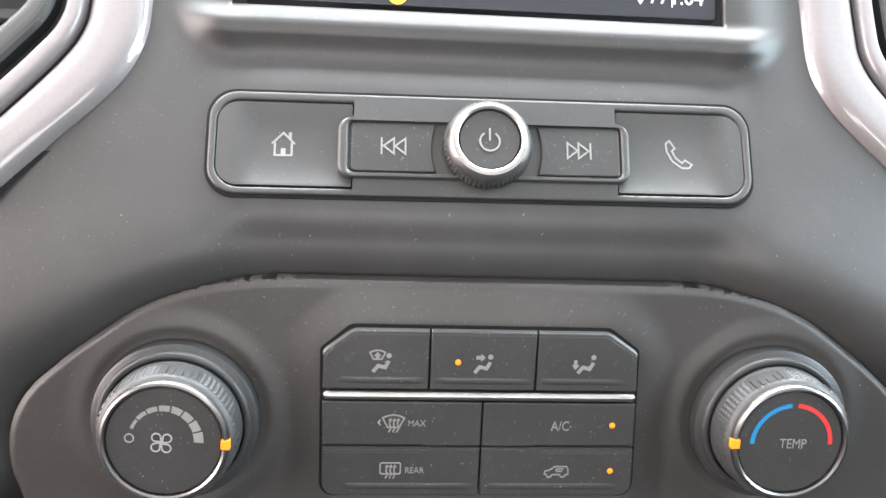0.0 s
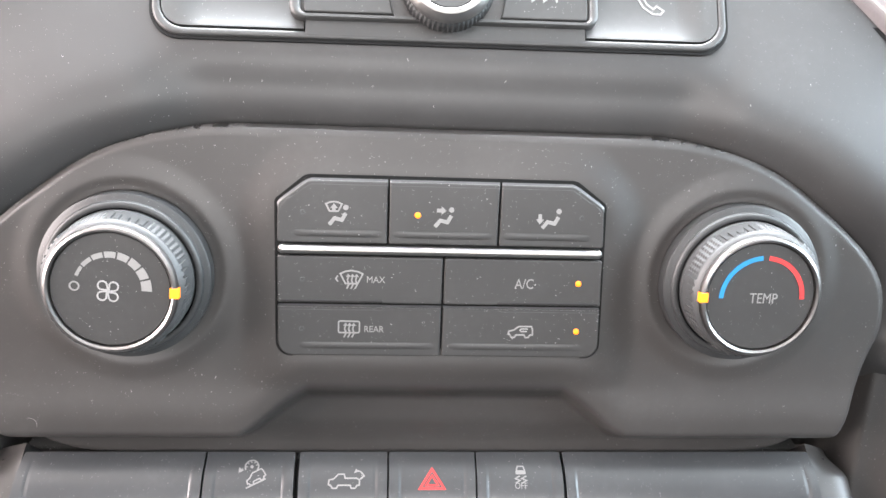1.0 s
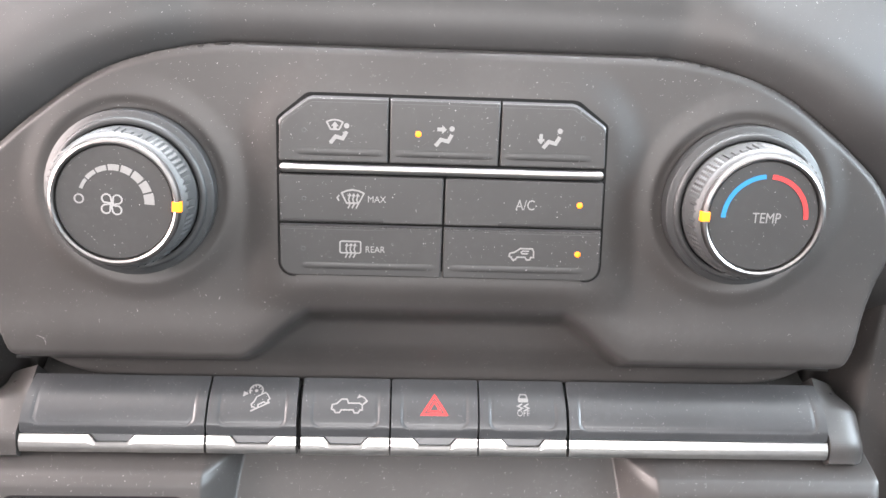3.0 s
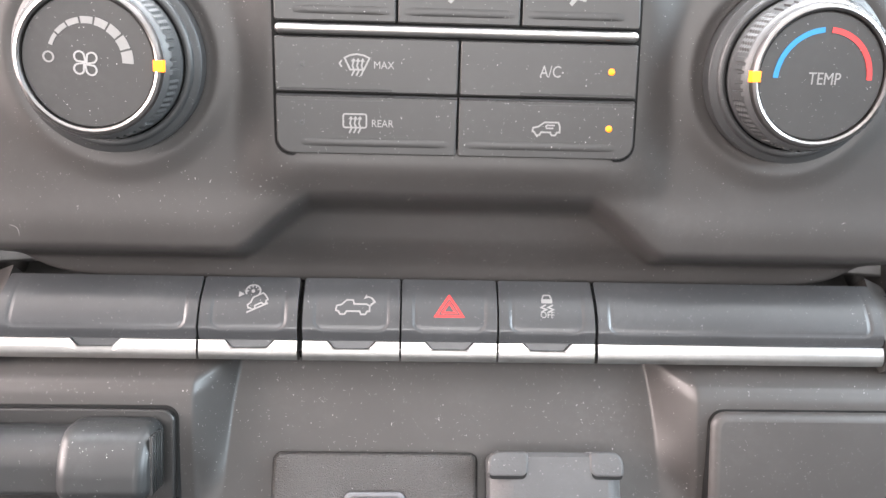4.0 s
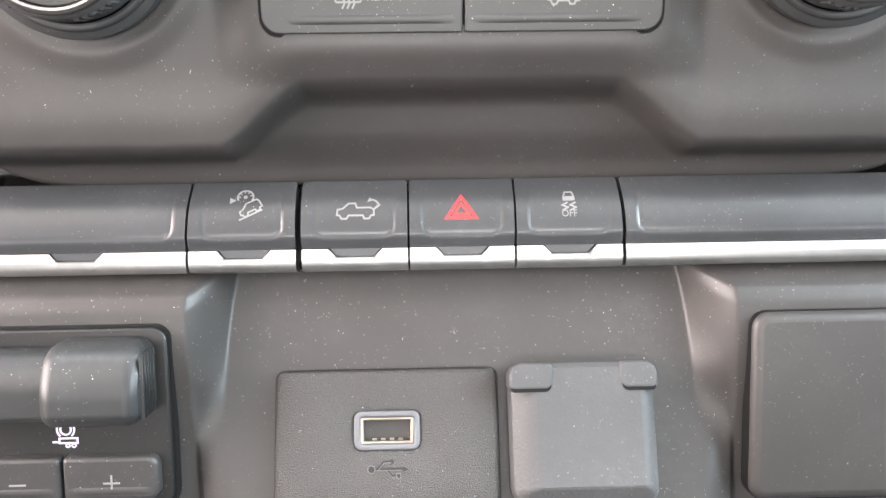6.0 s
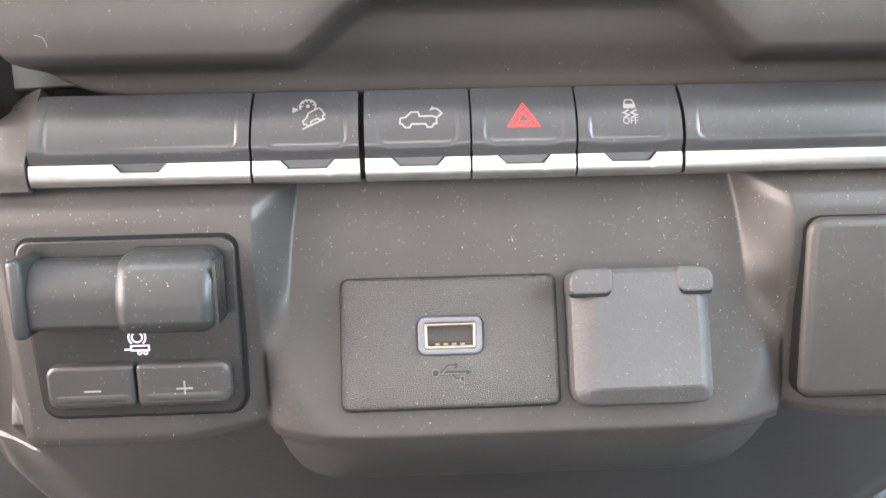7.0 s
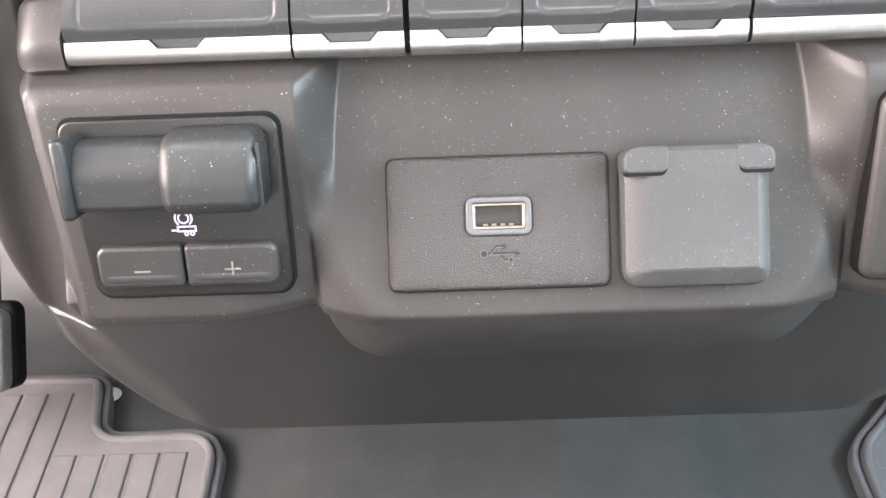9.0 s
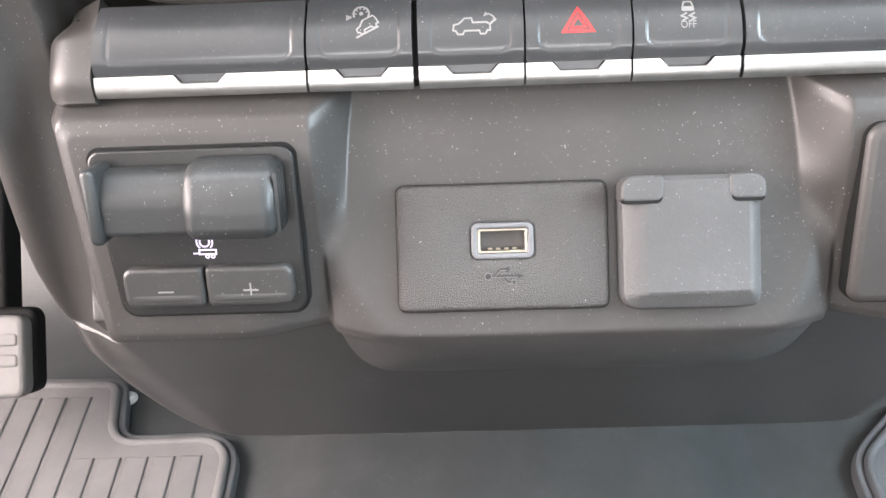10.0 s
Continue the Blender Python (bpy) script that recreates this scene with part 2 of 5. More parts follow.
def slab(pts, w0, w1, r=0.0, n=3, bm=None, cap=True):
    """A prism over a polygon from depth w0 to w1, its front edge rounded by r."""
    bm = bm or bmesh.new()
    rings = [[(x, y, w0) for x, y in pts]]
    if r > 0:
        for i in range(n + 1):
            a = math.pi / 2 * i / n
            rings.append([(x, y, w1 - r + r * math.sin(a)) for x, y in inset(pts, r * (1 - math.cos(a)))])
    else:
        rings.append([(x, y, w1) for x, y in pts])
    vs = [[bm.verts.new(c) for c in ring] for ring in rings]
    k = len(pts)
    for lo, hi in zip(vs, vs[1:]):
        for i in range(k):
            bm.faces.new((lo[i], lo[(i + 1) % k], hi[(i + 1) % k], hi[i]))
    if cap:
        bm.faces.new(vs[-1]).tag = True
        bm.faces.new(vs[0][::-1]).tag = True
    return bm


def frame_slab(outer, inner, w0, w1, r=0.0, n=3):
    """A ring between two polygons with the same number of points, front edges rounded."""
    bm = bmesh.new()
    k = len(outer)
    rings = [[(x, y, w0) for x, y in outer]]
    steps = [math.pi / 2 * i / n for i in range(n + 1)] if r > 0 else [math.pi / 2]
    for a in steps:
        rings.append([(x, y, w1 - r + r * math.sin(a)) for x, y in inset(outer, r * (1 - math.cos(a)))])
    for a in reversed(steps):
        rings.append([(x, y, w1 - r + r * math.sin(a)) for x, y in inset(inner, -r * (1 - math.cos(a)))])
    rings.append([(x, y, w0) for x, y in inner])
    vs = [[bm.verts.new(c) for c in ring] for ring in rings]
    for lo, hi in zip(vs, vs[1:] + vs[:1]):
        for i in range(k):
            bm.faces.new((lo[i], lo[(i + 1) % k], hi[(i + 1) % k], hi[i]))
    return bm


def lathe(profile, n=72, cx=0.0, cy=0.0, bm=None, shape=None):
    """Turns (radius, depth) pairs, from the back to the front, round the axis; shape(angle, radius, depth) may change the radius."""
    bm = bm or bmesh.new()
    rings = []
    for r, w in profile:
        if r < 1e-7:
            rings.append([bm.verts.new((cx, cy, w))])
            continue
        ring = []
        for i in range(n):
            a = 2 * math.pi * i / n
            q = shape(a, r, w) if shape else r
            ring.append(bm.verts.new((cx + q * math.cos(a), cy + q * math.sin(a), w)))
        rings.append(ring)
    for lo, hi in zip(rings, rings[1:]):
        for i in range(n):
            j = (i + 1) % n
            if len(hi) == 1:
                bm.faces.new((lo[i], lo[j], hi[0]))
            elif len(lo) == 1:
                bm.faces.new((lo[0], hi[j], hi[i]))
            else:
                bm.faces.new((lo[i], lo[j], hi[j], hi[i]))
    return bm


def stroke(bm, pts, width, w0, w1, closed=False):
    """A flat printed line through pts."""
    k = len(pts)
    left, right = [], []
    for i in range(k):
        p = Vector(pts[i])
        a = Vector(pts[i - 1]) if (i or closed) else None
        b = Vector(pts[(i + 1) % k]) if (i < k - 1 or closed) else None
        d1 = (p - a).normalized() if a is not None else (b - p).normalized()
        d2 = (b - p).normalized() if b is not None else d1
        n1, n2 = Vector((-d1.y, d1.x)), Vector((-d2.y, d2.x))
        m = n1 + n2
        m = m / max(m.length_squared / 2, 0.4) * (width / 2)
        left.append(p + m)
        right.append(p - m)
    for i in range(k if closed else k - 1):
        j = (i + 1) % k
        quad = [right[i], right[j], left[j], left[i]]
        lo = [bm.verts.new((q.x, q.y, w0)) for q in quad]
        hi = [bm.verts.new((q.x, q.y, w1)) for q in quad]
        bm.faces.new(hi)
        for e in range(4):
            f = (e + 1) % 4
            bm.faces.new((lo[e], lo[f], hi[f], hi[e]))


def lettering(name, text, x, y, w, size, material, parent, turn=0.0, stretch=1.0, label=""):
    """Built-in font, as a flat mesh, centred on (x, y)."""
    cu = bpy.data.curves.new(name, "FONT")
    cu.body, cu.size, cu.align_x, cu.align_y, cu.extrude = text, size, "CENTER", "CENTER", 0.00004
    cu.resolution_u = 3
    ob = bpy.data.objects.new(name, cu)
    scene.collection.objects.link(ob)
    bpy.context.view_layer.update()
    me = bpy.data.meshes.new_from_object(ob.evaluated_get(bpy.context.evaluated_depsgraph_get()))
    bpy.data.objects.remove(ob)
    me.transform(pose(x, y, w, 0, 0, turn) @ Matrix.Diagonal((stretch, 1, 1, 1)))
    me.materials.clear()
    me.materials.append(material)
    made = new(name, me)
    made.parent = parent
    if label:
        tagged(made, label)
    return made


def ease(a, b, x):
    t = np.clip((x - a) / (b - a), 0, 1)
    return t * t * (3 - 2 * t)


def smax(a, b, k):
    h = np.clip(0.5 + 0.5 * (a - b) / k, 0, 1)
    return b + (a - b) * h + k * h * (1 - h)


def smin(a, b, k):
    return -smax(-a, -b, k)


def hull(x, z, corners, k):
    """Signed distance (roughly) to a convex outline given counter-clockwise, with corners softened by k."""
    d = None
    for i, (ax, az) in enumerate(corners):
        bx, bz = corners[(i + 1) % len(corners)]
        ln = math.hypot(bx - ax, bz - az)
        e = ((x - ax) * (bz - az) - (z - az) * (bx - ax)) / ln
        d = e if d is None else smax(d, e, k)
    return d


def sheet(name, xs, zs, depth, material, parent, keep=None, thick=0.0025, label="", outline=None):
    """A moulded panel: y = depth(x, z) over a fine grid, with thickness behind it; outline(x, z) < 0: its inside, with a smooth edge."""
    X, Z = np.meshgrid(xs, zs)
    if outline is not None:
        h = 1e-5
        near = max(xs[1] - xs[0], zs[1] - zs[0]) * 1.5
        D = outline(X, Z)
        rim = (D > 0) & (D < near)
        for _ in range(4):
            D = outline(X, Z)
            gx, gz = (outline(X + h, Z) - D) / h, (outline(X, Z + h) - D) / h
            g2 = np.maximum(gx * gx + gz * gz, 1e-6)
            X, Z = np.where(rim, X - D * gx / g2, X), np.where(rim, Z - D * gz / g2, Z)
        inside = rim | (outline(X, Z) <= 0)
    Y = depth(X, Z)
    ok = inside if outline is not None else keep(X, Z) if keep is not None else np.ones_like(X, bool)
    nx, nz = len(xs), len(zs)
    verts = np.stack((X, Y, Z), -1).reshape(-1, 3)
    idx = np.arange(nx * nz).reshape(nz, nx)
    cell = ok[:-1, :-1] & ok[:-1, 1:] & ok[1:, :-1] & ok[1:, 1:]
    quads = np.stack((idx[:-1, :-1], idx[:-1, 1:], idx[1:, 1:], idx[1:, :-1]), -1)[cell]
    used = np.unique(quads)
    remap = np.zeros(nx * nz, int)
    remap[used] = np.arange(len(used))
    points, faces = verts[used], remap[quads]
    if outline is not None:
        # a skirt behind the smooth edge
        sides = np.concatenate([faces[:, [k, (k + 1) % 4]] for k in range(4)])
        _, first, count = np.unique(np.sort(sides, 1), axis=0, return_index=True, return_counts=True)
        edge = sides[first[count == 1]]
        n = len(points)
        points = np.concatenate((points, points + (0, thick, 0)))
        faces = np.concatenate((faces, np.stack((edge[:, 1], edge[:, 0], edge[:, 0] + n, edge[:, 1] + n), -1)))
        thick = 0.0
    me = bpy.data.meshes.new(name)
    me.from_pydata(points.tolist(), [], faces.tolist())
    me.validate()
    me.polygons.foreach_set("use_smooth", np.ones(len(me.polygons), bool))
    me.materials.append(material)
    ob = new(name, me)
    ob.parent = parent
    if thick:
        s = ob.modifiers.new("thickness", "SOLIDIFY")
        s.thickness, s.offset = thick, -1.0
    if label:
        tagged(ob, label)
    return ob


# ---- the planes of the stack ----
MID = 0.0012                                  # the stack's middle
CLIMATE = (0.2165, 0.17, 0.790)               # y, slope, z
RADIO = (0.2465, 0.643, 0.8935)
SWITCHES = (0.2180, 1.13, 0.742)
POD = (0.18875, 0.82, 0.68475)
BRAKE = (0.1815, 0.42, 0.6785)


def on(plane, z):
    return plane[0] + plane[1] * (z - plane[2])


# ---- the dashboard's moulded panels ----
stack = thing("centre_stack", Matrix.Identity(4), "dark grey moulded plastic centre stack of a truck dashboard", "dashboard", kind="structure")
HALF = [(0.0870, 0.8556), (0.1265, 0.8335), (0.1580, 0.797), (0.1570, 0.772), (0.1470, 0.7570), (0.1365, 0.7500), (0.1355, 0.742)]
HOUSE = [(MID - x, z) for x, z in HALF] + [(MID + x, z) for x, z in HALF[::-1]]
KNOBS = ((-0.0903, 0.8133), (0.0929, 0.8142))
CLUSTER = (-0.0474, 0.0508, 0.7890, 0.8430)   # x and z of the button cluster

WELL = [(CLUSTER[0] + 0.0088, CLUSTER[3]), (CLUSTER[0], CLUSTER[3] - 0.0085), (CLUSTER[0], CLUSTER[2]), (CLUSTER[1], CLUSTER[2]), (CLUSTER[1], CLUSTER[3] - 0.0085), (CLUSTER[1] - 0.0088, CLUSTER[3])]


def house_rim(x, z):
    return hull(x, z, HOUSE, 0.014)


def fascia_depth(x, z):
    y = smax(on(RADIO, z), on(CLIMATE, z) - 0.0065, 0.010)
    d = house_rim(x, z)
    top = ease(0.810, 0.845, z)
    y = y + (0.0100 - 0.0016 * top) * np.clip(1 - (d + 0.0003) / (0.0262 - 0.0060 * top), 0, 1) ** 2.4
    y = y + 0.004 * ease(0.0003, -0.0020, d)
    # the screen's lip: an upright underside, then a ledge that slopes back to the glass
    ax = np.abs(x - MID)
    end = 0.0775 + 0.0125 * ease(0.905, 0.932, z)
    side = 1 - ease(end - 0.0100, end + 0.0100, ax)
    under = smin(on(RADIO, z), np.interp(z, [0.90, 0.9140, 0.9235, 0.9268, 0.9310, 0.945, 1.02], [0.2507, 0.2598, 0.2587, 0.2602, 0.2660, 0.2740, 0.306]), 0.0015)
    lip = np.where(z > 0.905, under - on(RADIO, z), 0.0)
    y = y + lip * side
    # the control strip sits on a low plateau
    q = np.hypot(np.maximum(np.abs(x - MID + 0.0008) - 0.0760, 0), np.maximum(np.abs(z - 0.8929) - 0.0075, 0)) - 0.0070
    y = y - 0.0004 + 0.0034 * ease(0.0, 0.0125, q) * (1 - ease(0.0125, 0.040, q)) * (1 - ease(0.068, 0.090, ax))
    y = y + 0.9 * np.maximum(ax - 0.085, 0) ** 2 * ease(0.90, 0.865, z)
    # outer edges fall away
    y = y + 0.9 * np.maximum(ax - 0.160, 0) ** 1.3 * ease(0.93, 0.86, z)
    y = y + 0.035 * ease(0.795, 0.752, z)
    return y


sheet("fascia", np.linspace(MID - 0.215, MID + 0.215, 421), np.linspace(0.742, 1.02, 281), fascia_depth, FASCIA, stack,
      keep=lambda x, z: (house_rim(x, z) > -0.004) & (np.hypot(np.maximum(np.abs(x - MID + 0.0008) - 0.0735, 0), np.maximum(np.abs(z - 0.8929) - 0.0055, 0)) > 0.0065) & ((np.abs(x - MID + 0.0015) > 0.0766) | (z < 0.9310)) & ((np.abs(x - MID) < np.interp(z, [0.82, 0.8785, 0.8905, 0.9012, 0.909, 0.917, 0.926, 1.02], [0.208, 0.1440, 0.1305, 0.1175, 0.1105, 0.1065, 0.1052, 0.1055])) | (z < 0.83)))


def house_depth(x, z):
    y = on(CLIMATE, z) + 0.0015
    # the overhanging lower lip, higher in the middle than at the sides
    ax = np.abs(x - MID)
    rise = 1 - 0.5 * np.clip((ax - 0.0405) / 0.0210, 0, 1) - 0.5 * ease(0.0385, 0.0635, ax)
    top = 0.7625 + 0.0165 * rise
    back = 0.2232 + 0.0023 * ease(0.762, 0.750, z)
    s = ease(top + 0.0005, top - 0.0105, z)
    y = y * (1 - s) + back * s
    y = y - 0.0008 * np.exp(-((z - top - 0.006) / 0.007) ** 2)
    # raised border round the buttons
    q = hull(x, z, WELL, 0.006)
    y = y - 0.0022 * (1 - ease(0.0005, 0.0125, q))
    # shallow dishes with raised rims round the knobs
    for kx, kz in KNOBS:
        r = np.hypot(x - kx, z - kz)
        y = y - 0.0009 * (1 - ease(0.0270, 0.0345, r)) + 0.0007 * (1 - ease(0.0248, 0.0285, r)) + 0.0060 * ease(0.0238, 0.0222, r)
    # the rim turns in
    y = y + 0.0012 * ease(-0.0016, 0.0, house_rim(x, z)) * ease(0.755, 0.765, z)
    y = y + 0.008 * ease(-0.005, 0.0, house_rim(x, z)) ** 2 * ease(0.80, 0.77, z)
    return y


sheet("climate_housing", np.linspace(MID - 0.158, MID + 0.158, 401), np.linspace(0.7440, 0.862, 171), house_depth, HOUSING, stack, thick=0.005, outline=house_rim)

POD_FACE = [(-0.0625, 0.745), (-0.0642, 0.7163), (-0.0712, 0.6920), (-0.0700, 0.6870), (-0.0663, 0.6783), (-0.0595, 0.6707), (-0.0518, 0.6662),
            (0.0554, 0.6657), (0.0637, 0.6698), (0.0716, 0.6820), (0.0737, 0.6925), (0.0659, 0.7160), (0.0640, 0.745)]
POD_RIM = [(-0.0748, 0.745), (-0.0752, 0.7234), (-0.0752, 0.6980), (-0.0750, 0.6800), (-0.0748, 0.6590), (-0.0740, 0.6440), (-0.0690, 0.6320), (-0.0600, 0.6240),
           (0.0620, 0.6220), (0.0730, 0.6270), (0.0785, 0.6370), (0.0810, 0.6500), (0.0800, 0.6800), (0.0790, 0.6980), (0.0778, 0.7234), (0.0772, 0.745)]


BODY_EDGE = [(-0.30, 0.4980), (0.1400, 0.4990), (0.1560, 0.5035), (0.1670, 0.5115), (0.1735, 0.5250), (0.1768, 0.5500), (0.1782, 0.5840), (0.1772, 0.6180), (0.1750, 0.6400), (0.1580, 0.80), (-0.30, 0.80)]


def lower_depth(x, z):
    ax = np.abs(x - MID)
    body = np.where(z > 0.66, 0.187 + 0.82 * (z - 0.66), 0.187 + 0.42 * (0.66 - z))
    # the blocks to both sides, which fall back a little beside the pod
    wall = 1.9 + 0.6 * ease(0.668, 0.661, z) + 3.2 * ease(0.720, 0.7240, z)
    left = hull(x, z, [(-0.1448, 0.7236), (-0.1398, 0.6612), (-0.0560, 0.6612), (-0.0560, 0.7236)], 0.0034)
    lb = on(BRAKE, z) + 0.0012 + 0.0012 * ease(-0.0035, 0, left) + wall * np.maximum(left, 0)
    right = hull(x, z, [(0.0560, 0.7232), (0.0560, 0.6612), (0.1490, 0.6612), (0.1530, 0.7232)], 0.0034)
    rb = on(BRAKE, z) + 0.0012 + 0.0012 * ease(-0.0035, 0, right) + wall * np.maximum(right, 0)
    base = smin(body, smin(lb, rb, 0.002) + 0.0062 * ease(0.1020, 0.0690, ax) * ease(0.716, 0.674, z), 0.004)
    # the pod with the sockets leans back between the blocks and stands out from them below
    di, do = hull(x, z, POD_FACE, 0.0030), hull(x, z, POD_RIM, 0.0040)
    pod = on(POD, np.maximum(z, 0.6640)) + 0.0015
    t = np.clip(di / np.maximum(di - do, 1e-6), 0, 1)
    t = np.where(do >= 0, 1.0, np.where(di <= 0, 0.0, t))
    low = ease(0.702, 0.684, z)
    flat = np.where(t < 0.30, t * t / 0.60, t - 0.15) / 0.85
    share = (0.55 * t + 0.45 * t * (2 - t)) * (1 - low) + (0.70 * flat + 0.30 * ease(0.84, 1.0, t)) * low
    y = pod * (1 - share) + base * share
    # the outline: sides and rounded lower corners turn away
    o = hull(ax, z, BODY_EDGE, 0.004)
    y = y + (0.0030 + 0.0045 * ease(0.610, 0.640, z)) * ease(0.148, 0.166, ax) + 0.007 * ease(-0.014, 0.0, o) ** 2.5 + 3.0 * np.maximum(o, 0)
    y = y + 0.012 * ease(0.6388, 0.6397, z) * ease(0.1500, 0.1530, ax)
    return y


sheet("lower_panel", np.linspace(MID - 0.200, MID + 0.200, 801), np.linspace(0.4730, 0.742, 361), lower_depth, DUSTY, stack)


SIDE_EDGE = [(0.14, 0.6395), (0.1630, 0.6395), (0.1702, 0.6445), (0.1742, 0.6690), (0.1752, 0.70), (0.1765, 0.80), (0.14, 0.80)]


def side_depth(sign):
    def f(x, z):
        u = sign * (x - MID) - 0.150
        low = 0.1956 + 0.0075 * ease(-0.002, 0.016, u)
        high = 0.2165 + 0.10 * (z - 0.68) - 0.0090 * np.exp(-((u - 0.0190) / 0.0075) ** 2) + 9.0 * np.maximum(u - 0.020, 0) ** 2
        high = high + 0.025 * ease(0.0, -0.006, u)
        m = ease(0.722, 0.634, z)
        y = high * (1 - m) + low * m
        cut = hull(sign * (x - MID), z, SIDE_EDGE, 0.001)
        return y + 0.0012 * ease(-0.0016, 0, cut) + 2.5 * np.maximum(cut, 0)
    return f


for sign in (-1, 1):
    a, b = sorted((MID + sign * 0.125, MID + sign * 0.235))
    sheet("side_panel", np.linspace(a, b, 101), np.linspace(0.618, 0.80, 131), side_depth(sign), HOUSING, stack,
          keep=lambda x, z: ((np.abs(x - MID) > 0.1490) | (z > 0.700)) & ((hull(np.abs(x - MID), z, SIDE_EDGE, 0.001) < 0.0016) | (z > 0.66)))

# ---- glossy silver trims and air vents beside the screen ----
INNER = [(0.1015, 1.02), (0.1012, 0.926), (0.1025, 0.917), (0.1065, 0.909), (0.1135, 0.9012), (0.1265, 0.8905), (0.1400, 0.8785), (0.190, 0.832)]
SEAM = [(0.1205, 1.02), (0.1208, 0.928), (0.1235, 0.919), (0.1295, 0.9115), (0.1415, 0.8995), (0.1560, 0.886), (0.206, 0.839)]
OUTER = [(0.1270, 1.02), (0.1275, 0.930), (0.1300, 0.9215), (0.1362, 0.9150), (0.1440, 0.9070), (0.1600, 0.8925), (0.212, 0.844)]
VENT = [(0.1300, 1.02), (0.1305, 0.932), (0.1332, 0.9235), (0.1392, 0.9175), (0.1470, 0.9095), (0.1630, 0.8950), (0.215, 0.847)]


def band(a, b, proud, sink, sign, n=30):
    """A rounded strip between two curves, standing proud of the radio plane."""
    bm = bmesh.new()
    rows = []
    for i in range(141):
        s = i / 140
        row = []
        for j in range(n + 1):
            t = j / n
            # walk both curves by the same share of their length
            pa, pb = along(a, s), along(b, s)
            x, z = pa[0] + (pb[0] - pa[0]) * t, pa[1] + (pb[1] - pa[1]) * t
            bulge = proud * (1 - abs(2 * t - 1) ** 3.6) - sink * (abs(2 * t - 1) ** 8)
            row.append(bm.verts.new((MID + sign * x, on(RADIO, z) - bulge * 0.84, z + bulge * 0.54)))
        rows.append(row)
    for lo, hi in zip(rows, rows[1:]):
        for j in range(n):
            q = (lo[j], lo[j + 1], hi[j + 1], hi[j])
            bm.faces.new(q if sign < 0 else q[::-1])
    bmesh.ops.recalc_face_normals(bm, faces=bm.faces[:])
    back = bmesh.ops.extrude_edge_only(bm, edges=[e for e in bm.edges if e.is_boundary])
    for v in back["geom"]:
        if isinstance(v, bmesh.types.BMVert):
            v.co.y += 0.012
    return bm


def along(curve, s):
    pts = [Vector(p) for p in curve]
    seg = [(q - p).length for p, q in zip(pts, pts[1:])]
    d = s * sum(seg)
    for p, q, ln in zip(pts, pts[1:], seg):
        if d <= ln:
            break
        d -= ln
    t = min(d / ln, 1.0)
    return p + (q - p) * t


def smooth_curve(pts, rounds=3):
    out = [Vector(p) for p in pts]
    for _ in range(rounds):
        nxt = [out[0]]
        for p, q in zip(out, out[1:]):
            nxt += [p * 0.75 + q * 0.25, p * 0.25 + q * 0.75]
        out = nxt + [out[-1]]
    return [(p.x, p.y) for p in out]


for sign in (-1, 1):
    trim = thing("dashboard_trim", Matrix.Identity(4), "glossy silver painted trim band curving round an air vent", "trim", "silver trims beside the screen")
    ci, cs, co_, cv = (smooth_curve(c, 4) for c in (INNER, SEAM, OUTER, VENT))
    inner2 = [(x + 0.0010, z + 0.0006) for x, z in ci]
    part("wide_band", band(inner2, [(x - 0.00030, z - 0.00024) for x, z in cs], 0.0042, 0.0004, sign), SILVER, trim)
    part("narrow_band", band([(x + 0.00022, z + 0.00018) for x, z in cs], co_, 0.0030, 0.0004, sign), SILVER, trim)
    part("black_gasket", band(ci, co_, -0.0002, 0.0, sign, 4), GAP, trim, "thin black gasket round the silver trim")
    vent = thing("air_vent", Matrix.Identity(4), "black plastic dashboard air vent with a grey rounded rim", "air vent", "air vents beside the screen")
    far = [(x + 0.006, z + 0.005) for x, z in cv]
    part("rim", band(cv, far, 0.0020, 0.0, sign, 8), FRAMEGREY, vent)
    part("seal", band(co_, cv, -0.0020, 0.0, sign, 3), GAP, vent)
    bm = bmesh.new()
    slab([(MID + sign * x, z) for x, z in ((0.125, 0.90), (0.25, 0.82), (0.25, 1.02), (0.125, 1.02))][::sign], 0, 0.003, bm=bm)
    for v in bm.verts:
        v.co = Vector((v.co.x, on(RADIO, v.co.y) + 0.011 - v.co.z, v.co.y))
    bmesh.ops.recalc_face_normals(bm, faces=bm.faces[:])
    part("duct", bm, GAP, vent, smooth=False)
    for k in range(4):
        bm = bmesh.new()
        zc = 0.925 + 0.018 * k
        slab([(MID + sign * (0.139 - 0.004 * k), 0), (MID + sign * 0.21, 0), (MID + sign * 0.21, 0.009), (MID + sign * (0.139 - 0.004 * k), 0.009)][::sign], -0.0008, 0.0008, 0.0005, bm=bm)
        for v in bm.verts:
            v.co = Vector((v.co.x, on(RADIO, zc) + 0.010 - v.co.y * 0.9, zc + v.co.z - v.co.y * 0.3))
        bmesh.ops.recalc_face_normals(bm, faces=bm.faces[:])
        part("slat", bm, GAP, vent)

# ---- touch screen ----
screen = thing("touch_screen", plane_pose(MID, 0.9318, 0.2704, 0.46, 0.9318), "dark touch screen in the dashboard showing a clock", "screen")
glass = round_poly(rect(-0.0755, 0.0, 0.0740, 0.090), 0.0012, 3)
part("glass", slab(glass, -0.006, 0.0006, 0.0004), GLASS_BLACK, screen)
lettering("clock", "1:04", 0.0642, 0.0068, 0.0007, 0.0066, SCREEN_TEXT, screen)
